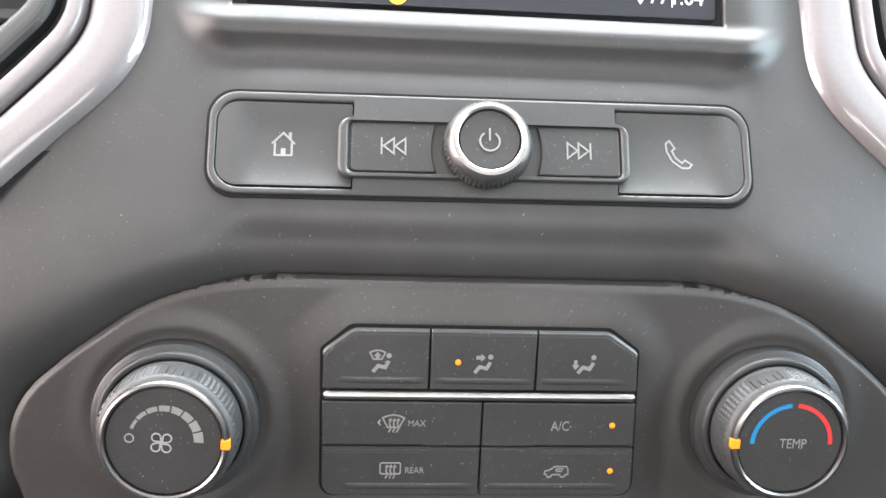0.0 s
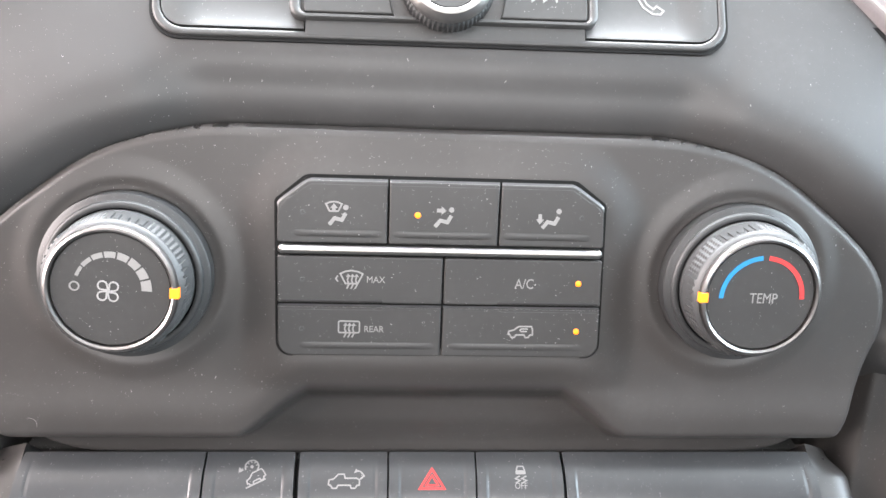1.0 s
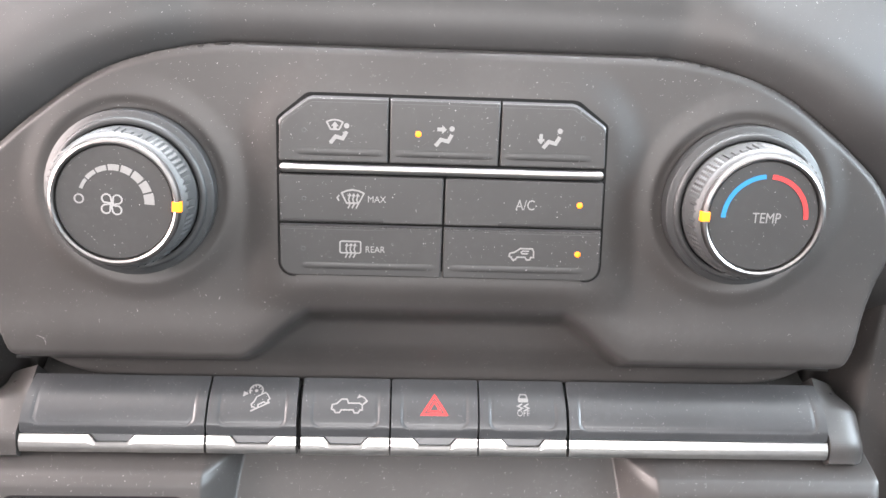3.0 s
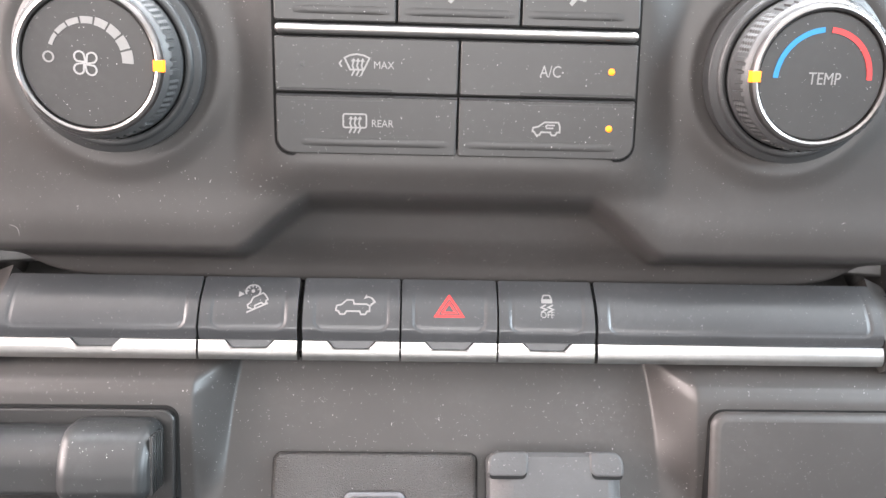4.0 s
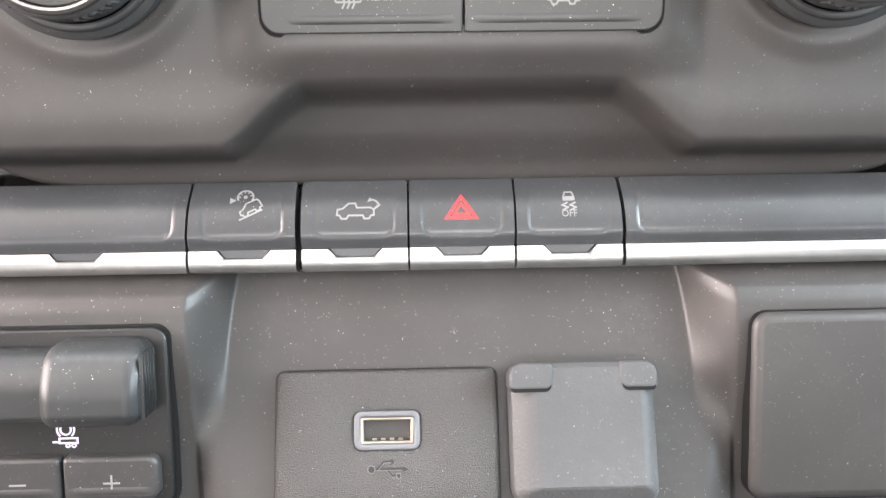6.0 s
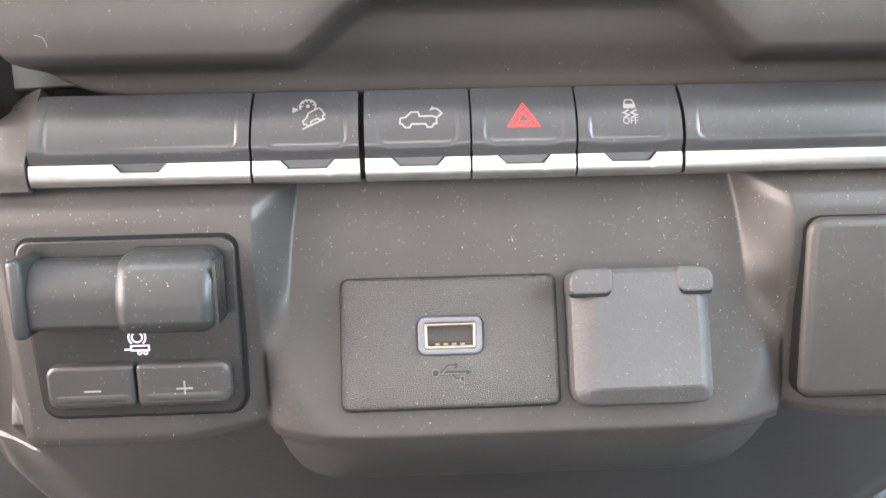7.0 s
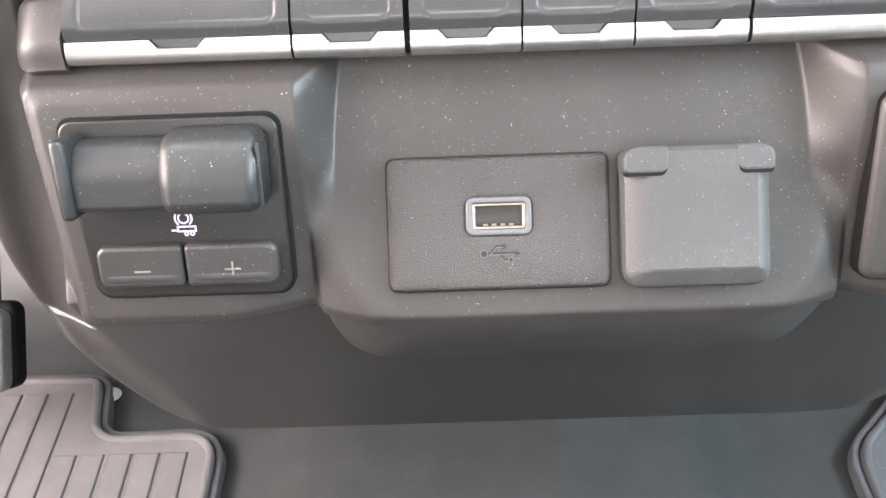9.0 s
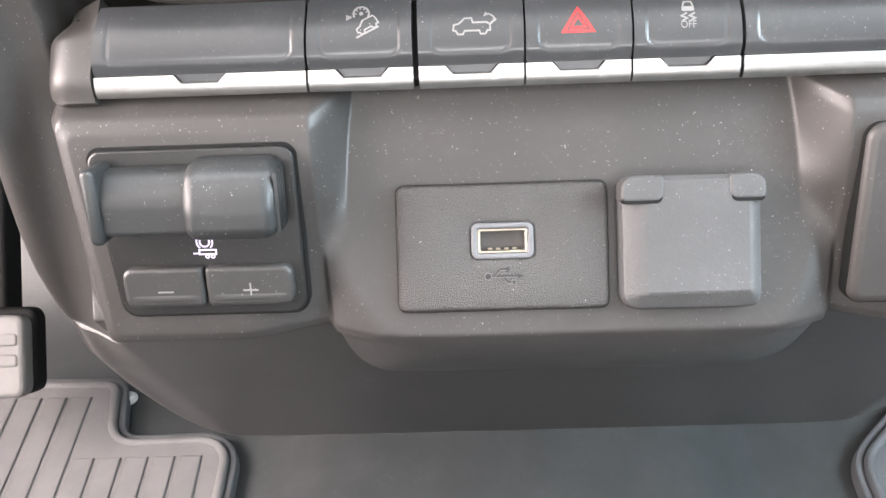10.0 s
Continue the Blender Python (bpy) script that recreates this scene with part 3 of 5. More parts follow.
lettering("temperature", "77", 0.0550, 0.0068, 0.0007, 0.0066, SCREEN_TEXT, screen)
bm = bmesh.new()
stroke(bm, [(0.0594, 0.0038), (0.0594, 0.0098)], 0.0003, 0.0006, 0.0007)
stroke(bm, [(0.0480, 0.0064), (0.0490, 0.0048), (0.0500, 0.0064)], 0.0006, 0.0006, 0.0007)
part("divider", bm, SCREEN_TEXT, screen)
part("round_icon", slab(circle(-0.0285, 0.0036, 0.0032, 24), 0.0006, 0.00075), SCREEN_AMBER, screen)
bm = bmesh.new()
stroke(bm, [(-0.0545, 0.0044), (-0.0420, 0.0044)], 0.0008, 0.0006, 0.0007)
part("red_line", bm, paint("dim_red_display", (0.10, 0.012, 0.012), 0.3), screen)

# ---- media control strip ----
strip = thing("media_control_strip", plane_pose(MID - 0.0008, 0.8929, *RADIO) @ pose(0, 0, 0, 0, 0, 0.45), "satin grey media control strip with black buttons and a chrome-ringed knob", "control panel")
HX, HV = 0.0826, 0.0159
outer = round_poly(rect(-HX, -HV, HX, HV), 0.0085, 8)
part("shadow_gap", frame_slab([(x * 1.010, y * 1.055) for x, y in outer], inset(outer, 0.001), -0.006, 0.0010), GAP, strip, "thin black gap round the strip")
window = round_poly(rect(-0.0803, -0.0137, 0.0803, 0.0132), 0.0070, 8)
part("frame", frame_slab(outer, window, -0.004, 0.0020, 0.0008), FRAMEGREY, strip)
part("centre_plate", slab(rect(-0.0400, -0.0149, 0.0400, 0.0149), -0.004, 0.00215), FRAMEGREY, strip)
part("button_floor", slab(window, -0.004, -0.0022), GAP, strip)


def dished(x0, y0, x1, y1, nx, ny, shape, radius=0.0, side=0):
    """A button top with a moulded dish: a grid whose height is shape(u, v), with skirts."""
    bm = bmesh.new()
    grid = []
    for j in range(ny + 1):
        row = []
        for i in range(nx + 1):
            x, y = x0 + (x1 - x0) * i / nx, y0 + (y1 - y0) * j / ny
            if radius:
                # squeeze the grid's corners into arcs
                cx, cy = min(max(x, x0 + radius), x1 - radius), min(max(y, y0 + radius), y1 - radius)
                dx, dy = x - cx, y - cy
                m = max(abs(dx), abs(dy))
                if m > 1e-9 and dx and dy and dx * side >= 0:
                    k = m / math.hypot(dx, dy)
                    x, y = cx + dx * k, cy + dy * k
            row.append(bm.verts.new((x, y, float(shape(x, y)))))
        grid.append(row)
    for j in range(ny):
        for i in range(nx):
            bm.faces.new((grid[j][i], grid[j][i + 1], grid[j + 1][i + 1], grid[j + 1][i]))
    ext = bmesh.ops.extrude_edge_only(bm, edges=[e for e in bm.edges if e.is_boundary])
    for v in ext["geom"]:
        if isinstance(v, bmesh.types.BMVert):
            v.co.z -= 0.005
    bmesh.ops.recalc_face_normals(bm, faces=bm.faces[:])
    return bm


def home_shape(sign):
    """A flat rim at the outer end, then a trough that curves from the upper to the lower edge."""
    def f(x, y):
        u = -sign * x
        v = (y + 0.0002) / 0.0127
        trough = max(0.0, 1 - abs(v) ** 2.4)
        return 0.0018 - 0.0018 * trough * float(ease(0.0762, 0.0680, u))
    return f


def lay(bm, shape, lift=0.00012):
    """Lays a printed mark on a curved button top."""
    for v in bm.verts:
        v.co.z = shape(v.co.x, v.co.y) + (lift if v.co.z > -0.0007 else -0.0003)
    return bm


for sign, name in ((1, "home_button"), (-1, "phone_button")):
    x0, x1 = sorted((-sign * 0.0800, -sign * 0.0405))
    seam = round_poly(rect(x0 - 0.0005, -0.0136, x1 + 0.0005, 0.0131), [0.0075 if sign > 0 else 0.0006, 0.0006 if sign > 0 else 0.0075, 0.0006 if sign > 0 else 0.0075, 0.0075 if sign > 0 else 0.0006], 8)
    b = part(name, dished(x0, -0.0131, x1, 0.0126, 56, 40, home_shape(sign), 0.0062, -sign), FRAMEGREY, strip, "dished dark grey button with a white printed symbol")
    bm = bmesh.new()
    if sign > 0:
        c, v0, w = -0.0608, 0.0000, (-0.0012, -0.00015)
        stroke(bm, [(c - 0.0034, v0 + 0.0002), (c, v0 + 0.0036), (c + 0.0034, v0 + 0.0002)], 0.0006, *w)
        stroke(bm, [(c - 0.0025, v0 + 0.0006), (c - 0.0025, v0 - 0.0034), (c + 0.0025, v0 - 0.0034), (c + 0.0025, v0 + 0.0006)], 0.0006, *w)
        slab(rect(c - 0.0007, v0 - 0.0032, c + 0.0007, v0 - 0.0012), *w, bm=bm)
        slab(rect(c + 0.0015, v0 + 0.0018, c + 0.0024, v0 + 0.0038), *w, bm=bm)
    else:
        c, v0, w = 0.0604, 0.0000, (-0.0012, -0.00015)
        hand = [(-0.0034, 0.0030), (-0.0024, 0.0038), (-0.0010, 0.0018), (-0.0018, 0.0010), (-0.0008, -0.0010), (0.0008, -0.0022), (0.0016, -0.0014), (0.0034, -0.0026), (0.0026, -0.0036), (0.0006, -0.0036), (-0.0018, -0.0018), (-0.0032, 0.0008)]
        stroke(bm, [(c + 1.18 * x, v0 + 1.18 * y) for x, y in hand], 0.00055, *w, closed=True)
    part("symbol", lay(bm, home_shape(sign)), ICON, b, "white printed symbol")

mid_outer = round_poly(rect(-0.0446, -0.0106, 0.0438, 0.0082), 0.0038, 6)
mid_inner = round_poly(rect(-0.0414, -0.0090, 0.0411, 0.0070), 0.0018, 6)
part("centre_frame", frame_slab(mid_outer, mid_inner, 0.0, 0.0040, 0.0012), FRAMEGREY, strip, "raised satin grey frame round the skip buttons")
part("centre_back", slab(mid_inner, 0.0, 0.0024), HOUSING, strip)
for sign, name in ((-1, "skip_back_button"), (1, "skip_forward_button")):
    arc = [(0.0153 + 0.0012 * (1 - (2 * i / 8 - 1) ** 2), -0.0086 + 0.0152 * i / 8) for i in range(9)]
    far = round_poly([(0.0300, -0.0086), (0.0407, -0.0086), (0.0407, 0.0066), (0.0300, 0.0066)], [0, 0.0013, 0.0013, 0], 4)
    pts = far + arc[::-1]
    if sign < 0:
        pts = [(-x, y) for x, y in pts][::-1]
    b = part(name, slab(pts, 0.0, 0.0034, 0.0005), BUTTON, strip, "black button with a white skip symbol")
    bm, c, v0 = bmesh.new(), sign * 0.0281, -0.0007
    for k in (0, 1):
        x = c - sign * (0.0036 - 0.0034 * k)
        stroke(bm, [(x, v0 - 0.0024), (x + sign * 0.0031, v0), (x, v0 + 0.0024)][::sign], 0.0005, 0.0034, 0.0036, closed=True)
    stroke(bm, [(c + sign * 0.0035, v0 - 0.0026), (c + sign * 0.0035, v0 + 0.0026)], 0.0005, 0.0034, 0.0036)
    part("symbol", bm, ICON, b, "white printed symbol")

knob = part("volume_knob", lathe([(0.0128, 0.0), (0.0134, 0.0005), (0.0134, 0.0012), (0.0126, 0.0022), (0.0126, 0.0030)], 64, 0, 0.0000), GAP, strip, "chrome-ringed volume knob with a power button")


def ridges(a, r, w):
    return r + (0.00022 * math.cos(60 * a) if 0.002 < w < 0.0068 else 0.0)


part("grip", lathe([(0.0120, 0.0022), (0.0131, 0.0026), (0.0133, 0.0045), (0.0131, 0.0066), (0.0126, 0.0074)], 240, 0, 0.0000, shape=ridges), GRIP, knob)
part("ring", lathe([(0.0126, 0.0072), (0.0125, 0.0078), (0.0119, 0.0095), (0.0111, 0.0104), (0.0100, 0.0106), (0.0094, 0.0102), (0.0092, 0.0092)], 96, 0, 0.0000), BARMETAL, knob, "bright chrome ring")
part("cap", lathe([(0.0091, 0.0085), (0.0091, 0.0092), (0.0087, 0.0097), (0.0050, 0.0096), (0.0, 0.0095)], 64, 0, 0.0000), BUTTON, knob, "black power button cap")
bm = bmesh.new()
stroke(bm, circle(0, -0.0006, 0.0029, 30, 125, 415), 0.0005, 0.0094, 0.0099)
stroke(bm, [(0, -0.0004), (0, 0.0034)], 0.0005, 0.0094, 0.0099)
part("power_symbol", bm, ICON, knob, "white printed symbol")

# ---- climate control panel ----
climate = thing("climate_control_panel", plane_pose(0, 0.816, *CLIMATE), "black climate control panel with buttons and two round knobs", "climate control")
CN = math.hypot(1, CLIMATE[1])


def cv_(z):
    return (z - 0.816) * CN


X0, X1, XT = -0.0471, 0.0502, 0.0487        # the right side leans out a little towards the bottom
ZT, ZB = 0.0273, -0.0264
ZL, ZR = 0.0200, 0.0205                       # where the cut corners begin
CX = (X0 + X1) / 2
outline = round_poly([(X0, ZB), (X1, ZB), (XT, ZR), (XT - 0.0093, ZT), (X0 + 0.0089, ZT), (X0, ZL)], [0.0045, 0.0045, 0.0022, 0.004, 0.004, 0.0022], 6)
part("button_well", slab([(CX + (x - CX) * 1.018, y * 1.034) for x, y in outline], -0.006, 0.0010), GAP, climate, "black recess round the buttons")
BT = 0.0027                                   # the buttons' faces stand this far out
R1, R2 = 0.0081, 0.0047                       # the chrome bar between these
G = 0.00030
S1, S2 = -0.0151, 0.0174


def right_side(y):
    """The buttons' right edge at height y."""
    return X1 + (XT - X1) * (y - ZB) / (ZR - ZB)


def flat_button(name, pts, r=0.0004, top=BT):
    return part(name, slab(pts, -0.004, top, r), BUTTON, climate, "black button with white printed symbol")


def crease(lo, hi, y, parent, base=BT):
    """A soft ridge along a button, fading out towards its ends."""
    bm = bmesh.new()
    cols = []
    for i in range(25):
        u = i / 24
        h = 0.00032 * min(1.0, u / 0.16, (1 - u) / 0.16)
        cols.append([bm.verts.new((lo + (hi - lo) * u, y + 0.0011 * math.cos(math.pi * k / 8), base - 0.00006 + h * math.sin(math.pi * k / 8))) for k in range(9)])
    for a, b in zip(cols, cols[1:]):
        for k in range(8):
            bm.faces.new((a[k], a[k + 1], b[k + 1], b[k]))
    bmesh.ops.recalc_face_normals(bm, faces=bm.faces[:])
    return part("ridge", bm, BUTTON, parent)


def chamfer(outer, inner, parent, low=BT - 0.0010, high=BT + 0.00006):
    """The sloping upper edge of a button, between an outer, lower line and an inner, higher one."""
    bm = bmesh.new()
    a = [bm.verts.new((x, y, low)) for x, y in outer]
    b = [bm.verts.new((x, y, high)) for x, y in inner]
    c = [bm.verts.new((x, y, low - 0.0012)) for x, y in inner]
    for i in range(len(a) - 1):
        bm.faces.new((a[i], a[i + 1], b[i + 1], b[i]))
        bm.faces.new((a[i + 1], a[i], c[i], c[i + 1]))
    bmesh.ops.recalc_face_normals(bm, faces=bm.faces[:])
    return part("top_bevel", bm, BEVEL, parent, "smooth sloping upper edge, colour lightened for its sheen")


yb = R1 + G
b1 = flat_button("windshield_airflow_button", round_poly([(X0, yb), (S1 - G, yb), (S1 - G, ZT - 0.0006), (X0 + 0.0091, ZT - 0.0006), (X0 + 0.0003, ZL)], [0.0008, 0.0006, 0.0004, 0.004, 0.0022], 6))
b2 = flat_button("face_airflow_button", round_poly(rect(S1 + G, yb, S2 - G, ZT - 0.0006), 0.0004, 3))
b3 = flat_button("floor_airflow_button", round_poly([(S2 + G, yb), (right_side(yb), yb), (XT - 0.0003, ZR), (XT - 0.0095, ZT - 0.0006), (S2 + G, ZT - 0.0006)], [0.0006, 0.0008, 0.0022, 0.004, 0.0004], 6))
crease(X0 + 0.004, S1 - 0.0008, 0.0113, b1)
crease(S1 + 0.0008, S2 - 0.0008, 0.0113, b2)
crease(S2 + 0.0008, XT - 0.003, 0.0114, b3)
cut_l = smooth_curve([(X0, ZL - 0.0012), (X0, ZL + 0.0004), (X0 + 0.0042, ZL + 0.0037), (X0 + 0.0089, ZT), (X0 + 0.0120, ZT), (S1 - G, ZT)], 2)
cut_r = smooth_curve([(S2 + G, ZT), (XT - 0.0125, ZT), (XT - 0.0093, ZT), (XT - 0.0046, ZR + 0.0035), (XT, ZR + 0.0004), (XT + 0.0001, ZR - 0.0012)], 2)
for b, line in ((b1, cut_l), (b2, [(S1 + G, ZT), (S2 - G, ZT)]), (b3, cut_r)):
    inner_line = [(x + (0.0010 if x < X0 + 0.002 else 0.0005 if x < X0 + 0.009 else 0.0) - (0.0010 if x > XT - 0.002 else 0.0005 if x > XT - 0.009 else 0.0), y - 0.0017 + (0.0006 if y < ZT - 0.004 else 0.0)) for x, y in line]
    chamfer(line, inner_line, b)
part("chrome_bar", slab(round_poly(rect(X0 + 0.0001, R2 + G, right_side(R1) - 0.0001, R1 - G), 0.0015, 5), -0.004, BT + 0.0010, 0.0014, 8), BARMETAL, climate, "satin chrome bar between the button rows")
SM = 0.0016
M1 = -0.0102
b4 = flat_button("windshield_defrost_button", round_poly(rect(X0, M1 + G, SM - G, R2 - G), 0.0006, 3))
b5 = flat_button("air_conditioning_button", round_poly([(SM + G, M1 + G), (right_side(M1), M1 + G), (right_side(R2), R2 - G), (SM + G, R2 - G)], 0.0006, 3))
b6 = flat_button("rear_defrost_button", round_poly(rect(X0, ZB, SM - G, M1 - G - 0.0003), [0.0042, 0.0006, 0.0003, 0.0003], 6))
b7 = flat_button("recirculation_button", round_poly([(SM + G, ZB), (X1, ZB), (right_side(M1), M1 - G - 0.0003), (SM + G, M1 - G - 0.0003)], [0.0006, 0.0042, 0.0003, 0.0003], 6))
yt = M1 - G
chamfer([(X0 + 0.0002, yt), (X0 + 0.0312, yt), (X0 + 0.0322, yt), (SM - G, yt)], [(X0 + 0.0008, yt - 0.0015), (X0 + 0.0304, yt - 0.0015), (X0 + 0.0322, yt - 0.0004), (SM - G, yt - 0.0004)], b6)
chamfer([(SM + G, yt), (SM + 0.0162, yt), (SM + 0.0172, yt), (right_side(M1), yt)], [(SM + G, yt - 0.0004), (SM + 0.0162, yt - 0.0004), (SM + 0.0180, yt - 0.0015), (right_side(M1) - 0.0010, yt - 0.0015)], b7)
crease(X0 + 0.005, SM - 0.0008, -0.0232, b6)
crease(SM + 0.0008, X1 - 0.0035, -0.0232, b7)
# thin dark strip along the lower edge of the upper pair
for b, lo, hi in ((b4, X0 + 0.0008, X0 + 0.0310), (b5, SM + 0.0165, right_side(M1) - 0.0008)):
    bm = bmesh.new()
    slab(round_poly(rect(lo, M1 + G + 0.0001, hi, M1 + G + 0.0011), 0.0003, 2), BT - 0.0008, BT + 0.00012, 0.00025, bm=bm)
    part("lower_lip", bm, PLATE, b, "dark lower lip")

W0, W1 = BT - 0.0001, BT + 0.00016


def sitter(bm, x, y):
    """A plain seat-shaped mark: a dot above a bent bar."""
    slab(circle(x + 0.0022, y + 0.0022, 0.00078, 14), W0, W1, bm=bm)
    stroke(bm, [(x + 0.0022, y + 0.0005), (x + 0.0011, y - 0.0015), (x - 0.0010, y - 0.0010), (x - 0.0025, y - 0.0029)], 0.0011, W0, W1)


def fan_shield(bm, x, y, s=1.0):
    stroke(bm, [(x - 0.0033 * s, y + 0.0018 * s), (x - 0.0018 * s, y + 0.0025 * s), (x, y + 0.0028 * s), (x + 0.0018 * s, y + 0.0025 * s), (x + 0.0033 * s, y + 0.0018 * s), (x + 0.0018 * s, y - 0.0012 * s), (x - 0.0018 * s, y - 0.0012 * s)], 0.00045, W0, W1, closed=True)


def heat_lines(bm, x, y):
    for k in (-1, 0, 1):
        q = x + 0.0012 * k
        stroke(bm, [(q + 0.0002, y + 0.0010), (q - 0.0001, y - 0.0002), (q + 0.0004, y - 0.0014), (q - 0.0003, y - 0.0028)], 0.00042, W0, W1)
        slab([(q - 0.0005, y + 0.0009), (q + 0.0008, y + 0.0009), (q + 0.0002, y + 0.0018)], W0, W1, bm=bm)


def hole(parent, x, y, lit):
    if lit:
        part("indicator_lamp", lathe([(0.00088, BT - 0.0004), (0.00088, BT + 0.0002), (0.0006, BT + 0.0004), (0, BT + 0.00045)], 20, x, y), LED, parent, "small glowing amber lamp")
    else:
        part("indicator_lamp", lathe([(0.00075, BT - 0.0004), (0.00075, BT + 0.00006), (0.00055, BT + 0.00008), (0.00045, BT - 0.0001), (0, BT - 0.0001)], 18, x, y), SWITCH, parent, "small unlit lamp hole")


bm = bmesh.new()
sitter(bm, -0.0296, 0.0168)
fan_shield(bm, -0.0308, 0.0187, 0.70)
slab([(-0.0319, 0.0188), (-0.0297, 0.0188), (-0.0308, 0.0201)], W0, W1, bm=bm)
slab(rect(-0.0313, 0.0177, -0.0303, 0.0188), W0, W1, bm=bm)
part("symbol", bm, ICON, b1, "white printed symbol")
hole(b1, -0.0397, 0.0174, False)
bm = bmesh.new()
sitter(bm, 0.0010, 0.0168)
slab(rect(-0.0011, 0.0182, 0.0004, 0.0193), W0, W1, bm=bm)
slab([(0.0003, 0.0175), (0.0017, 0.01875), (0.0003, 0.0200)], W0, W1, bm=bm)
part("symbol", bm, ICON, b2, "white printed symbol")
hole(b2, -0.0066, 0.0172, True)
bm = bmesh.new()
sitter(bm, 0.0327, 0.0171)
slab(rect(0.0289, 0.0167, 0.0299, 0.0183), W0, W1, bm=bm)
slab([(0.0282, 0.0168), (0.0294, 0.0153), (0.0306, 0.0168)], W0, W1, bm=bm)
part("symbol", bm, ICON, b3, "white printed symbol")
hole(b3, 0.0419, 0.0174, False)
bm = bmesh.new()
y = -0.0026
fan_shield(bm, -0.0255, y)
heat_lines(bm, -0.0254, y)
stroke(bm, [(-0.0295, y + 0.0012), (-0.0301, y + 0.0003), (-0.0295, y - 0.0006)], 0.0004, W0, W1)
part("symbol", bm, ICON, b4, "white printed symbol")
lettering("word", "MAX", -0.0184, -0.0026, W1 - 0.0001, 0.0028, ICON, b4, stretch=0.92)
hole(b4, -0.0399, -0.0027, False)
lettering("word", "A/C", 0.0260, -0.0032, W1 - 0.0001, 0.0044, ICON, b5, stretch=0.80)
hole(b5, 0.0424, -0.0027, True)
bm = bmesh.new()
y = -0.0178
stroke(bm, [(p[0], p[1]) for p in round_poly(rect(-0.0292, y - 0.0013, -0.0230, y + 0.0023), 0.0005, 3)], 0.00042, W0, W1, closed=True)
heat_lines(bm, -0.0261, y)
part("symbol", bm, ICON, b6, "white printed symbol")
lettering("word", "REAR", -0.0187, -0.0180, W1 - 0.0001, 0.0028, ICON, b6, stretch=0.90)
hole(b6, -0.0402, -0.0180, False)


def car_outline(x, y, s, flip=1):
    pts = [(-0.0038, -0.0008), (-0.0036, 0.0002), (-0.0022, 0.0005), (-0.0006, 0.0017), (0.0032, 0.0017), (0.0036, 0.0008), (0.0037, -0.0010), (0.0029, -0.0010), (0.0025, -0.0018), (0.0015, -0.0018), (0.0011, -0.0010), (-0.0014, -0.0010), (-0.0018, -0.0018), (-0.0028, -0.0018), (-0.0032, -0.0010)]
    return [(x + flip * s * a, y + s * b) for a, b in pts]


bm = bmesh.new()
y = -0.0182
stroke(bm, car_outline(0.0258, y, 1.0), 0.00042, W0, W1, closed=True)
stroke(bm, [(0.0280, y + 0.0009), (0.0259, y + 0.0009), (0.0256, y + 0.0005), (0.0259, y + 0.0001), (0.0277, y + 0.0001)], 0.0004, W0, W1)
part("symbol", bm, ICON, b7, "white printed symbol")
hole(b7, 0.0429, -0.0179, True)


def patches(phase):
    """Fields of diamond knurling between groups of tooth-like tabs, round a knob's grip."""
    def f(a, r, w):
        d = (math.degrees(a) - phase + 36.0) % 72.0 - 36.0
        if not 0.0072 < w < 0.0138:
            return r
        if abs(d) < 19:
            edge = min(1.0, (19 - abs(d)) / 1.5, (w - 0.0072) / 0.0006, (0.0138 - w) / 0.0006)
            return r + 0.00030 * edge * math.cos(37 * a + 2 * math.pi * w / 0.0028) * math.cos(37 * a - 2 * math.pi * w / 0.0028)
        step = (abs(d) - 19) % 6.0
        low = 0.0090 + 0.0012 * ((abs(d) - 19) // 6.0)
        return r + (0.00042 if step > 2.4 and w > low else 0.0)
    return f


def climate_knob(name, at, label, lamp_angle, phase):
    x, y = at[0], cv_(at[1])
    k = part(name, lathe([(0.0247, -0.006), (0.0247, -0.0035), (0.0, -0.0035)], 72, x, y), GAP, climate, label)
    part("collar", lathe([(0.0244, -0.0035), (0.0245, 0.0026), (0.0244, 0.0033), (0.0240, 0.0036), (0.0233, 0.0038), (0.0226, 0.0041), (0.0224, 0.0050), (0.0220, 0.0054), (0.0212, 0.0055), (0.0206, 0.0052), (0.0204, 0.003)], 120, x, y), COLLAR, k, "smooth dark grey stepped collar")
    wall = [(0.0199 - 0.0006 * i / 28, 0.0070 + 0.0070 * i / 28) for i in range(29)]
    part("grip", lathe([(0.0200, 0.002), (0.0201, 0.0066)] + wall + [(0.0190, 0.0144), (0.0185, 0.0151), (0.0179, 0.0154)], 900, x, y, shape=patches(phase)), GRIP, k, "grey grip with moulded tabs and knurling")
    part("ring", lathe([(0.0181, 0.0148), (0.0181, 0.0160), (0.0177, 0.0168), (0.0170, 0.0171), (0.0164, 0.0167), (0.0162, 0.0155)], 120, x, y), RING, k, "chrome ring")
    part("face", lathe([(0.01615, 0.0140), (0.01615, 0.0157), (0.0158, 0.0161), (0.0, 0.0161)], 96, x, y), BUTTON, k, "flat black knob face")
    a = lamp_angle
    pts = [(x + r * math.cos(radians(t)), y + r * math.sin(radians(t))) for r, t in ((0.0160, a - 4.8), (0.0184, a - 4.4), (0.0184, a + 4.4), (0.0160, a + 4.8))]
    part("pointer_lamp", slab(pts, 0.0150, 0.01735, 0.0002), LED, k, "glowing amber pointer lamp")
    return k, y


KW0, KW1 = 0.0160, 0.0163
k1, ky = climate_knob("fan_knob", KNOBS[0], "round black fan speed knob with a chrome ring", -2.0, 42.0)
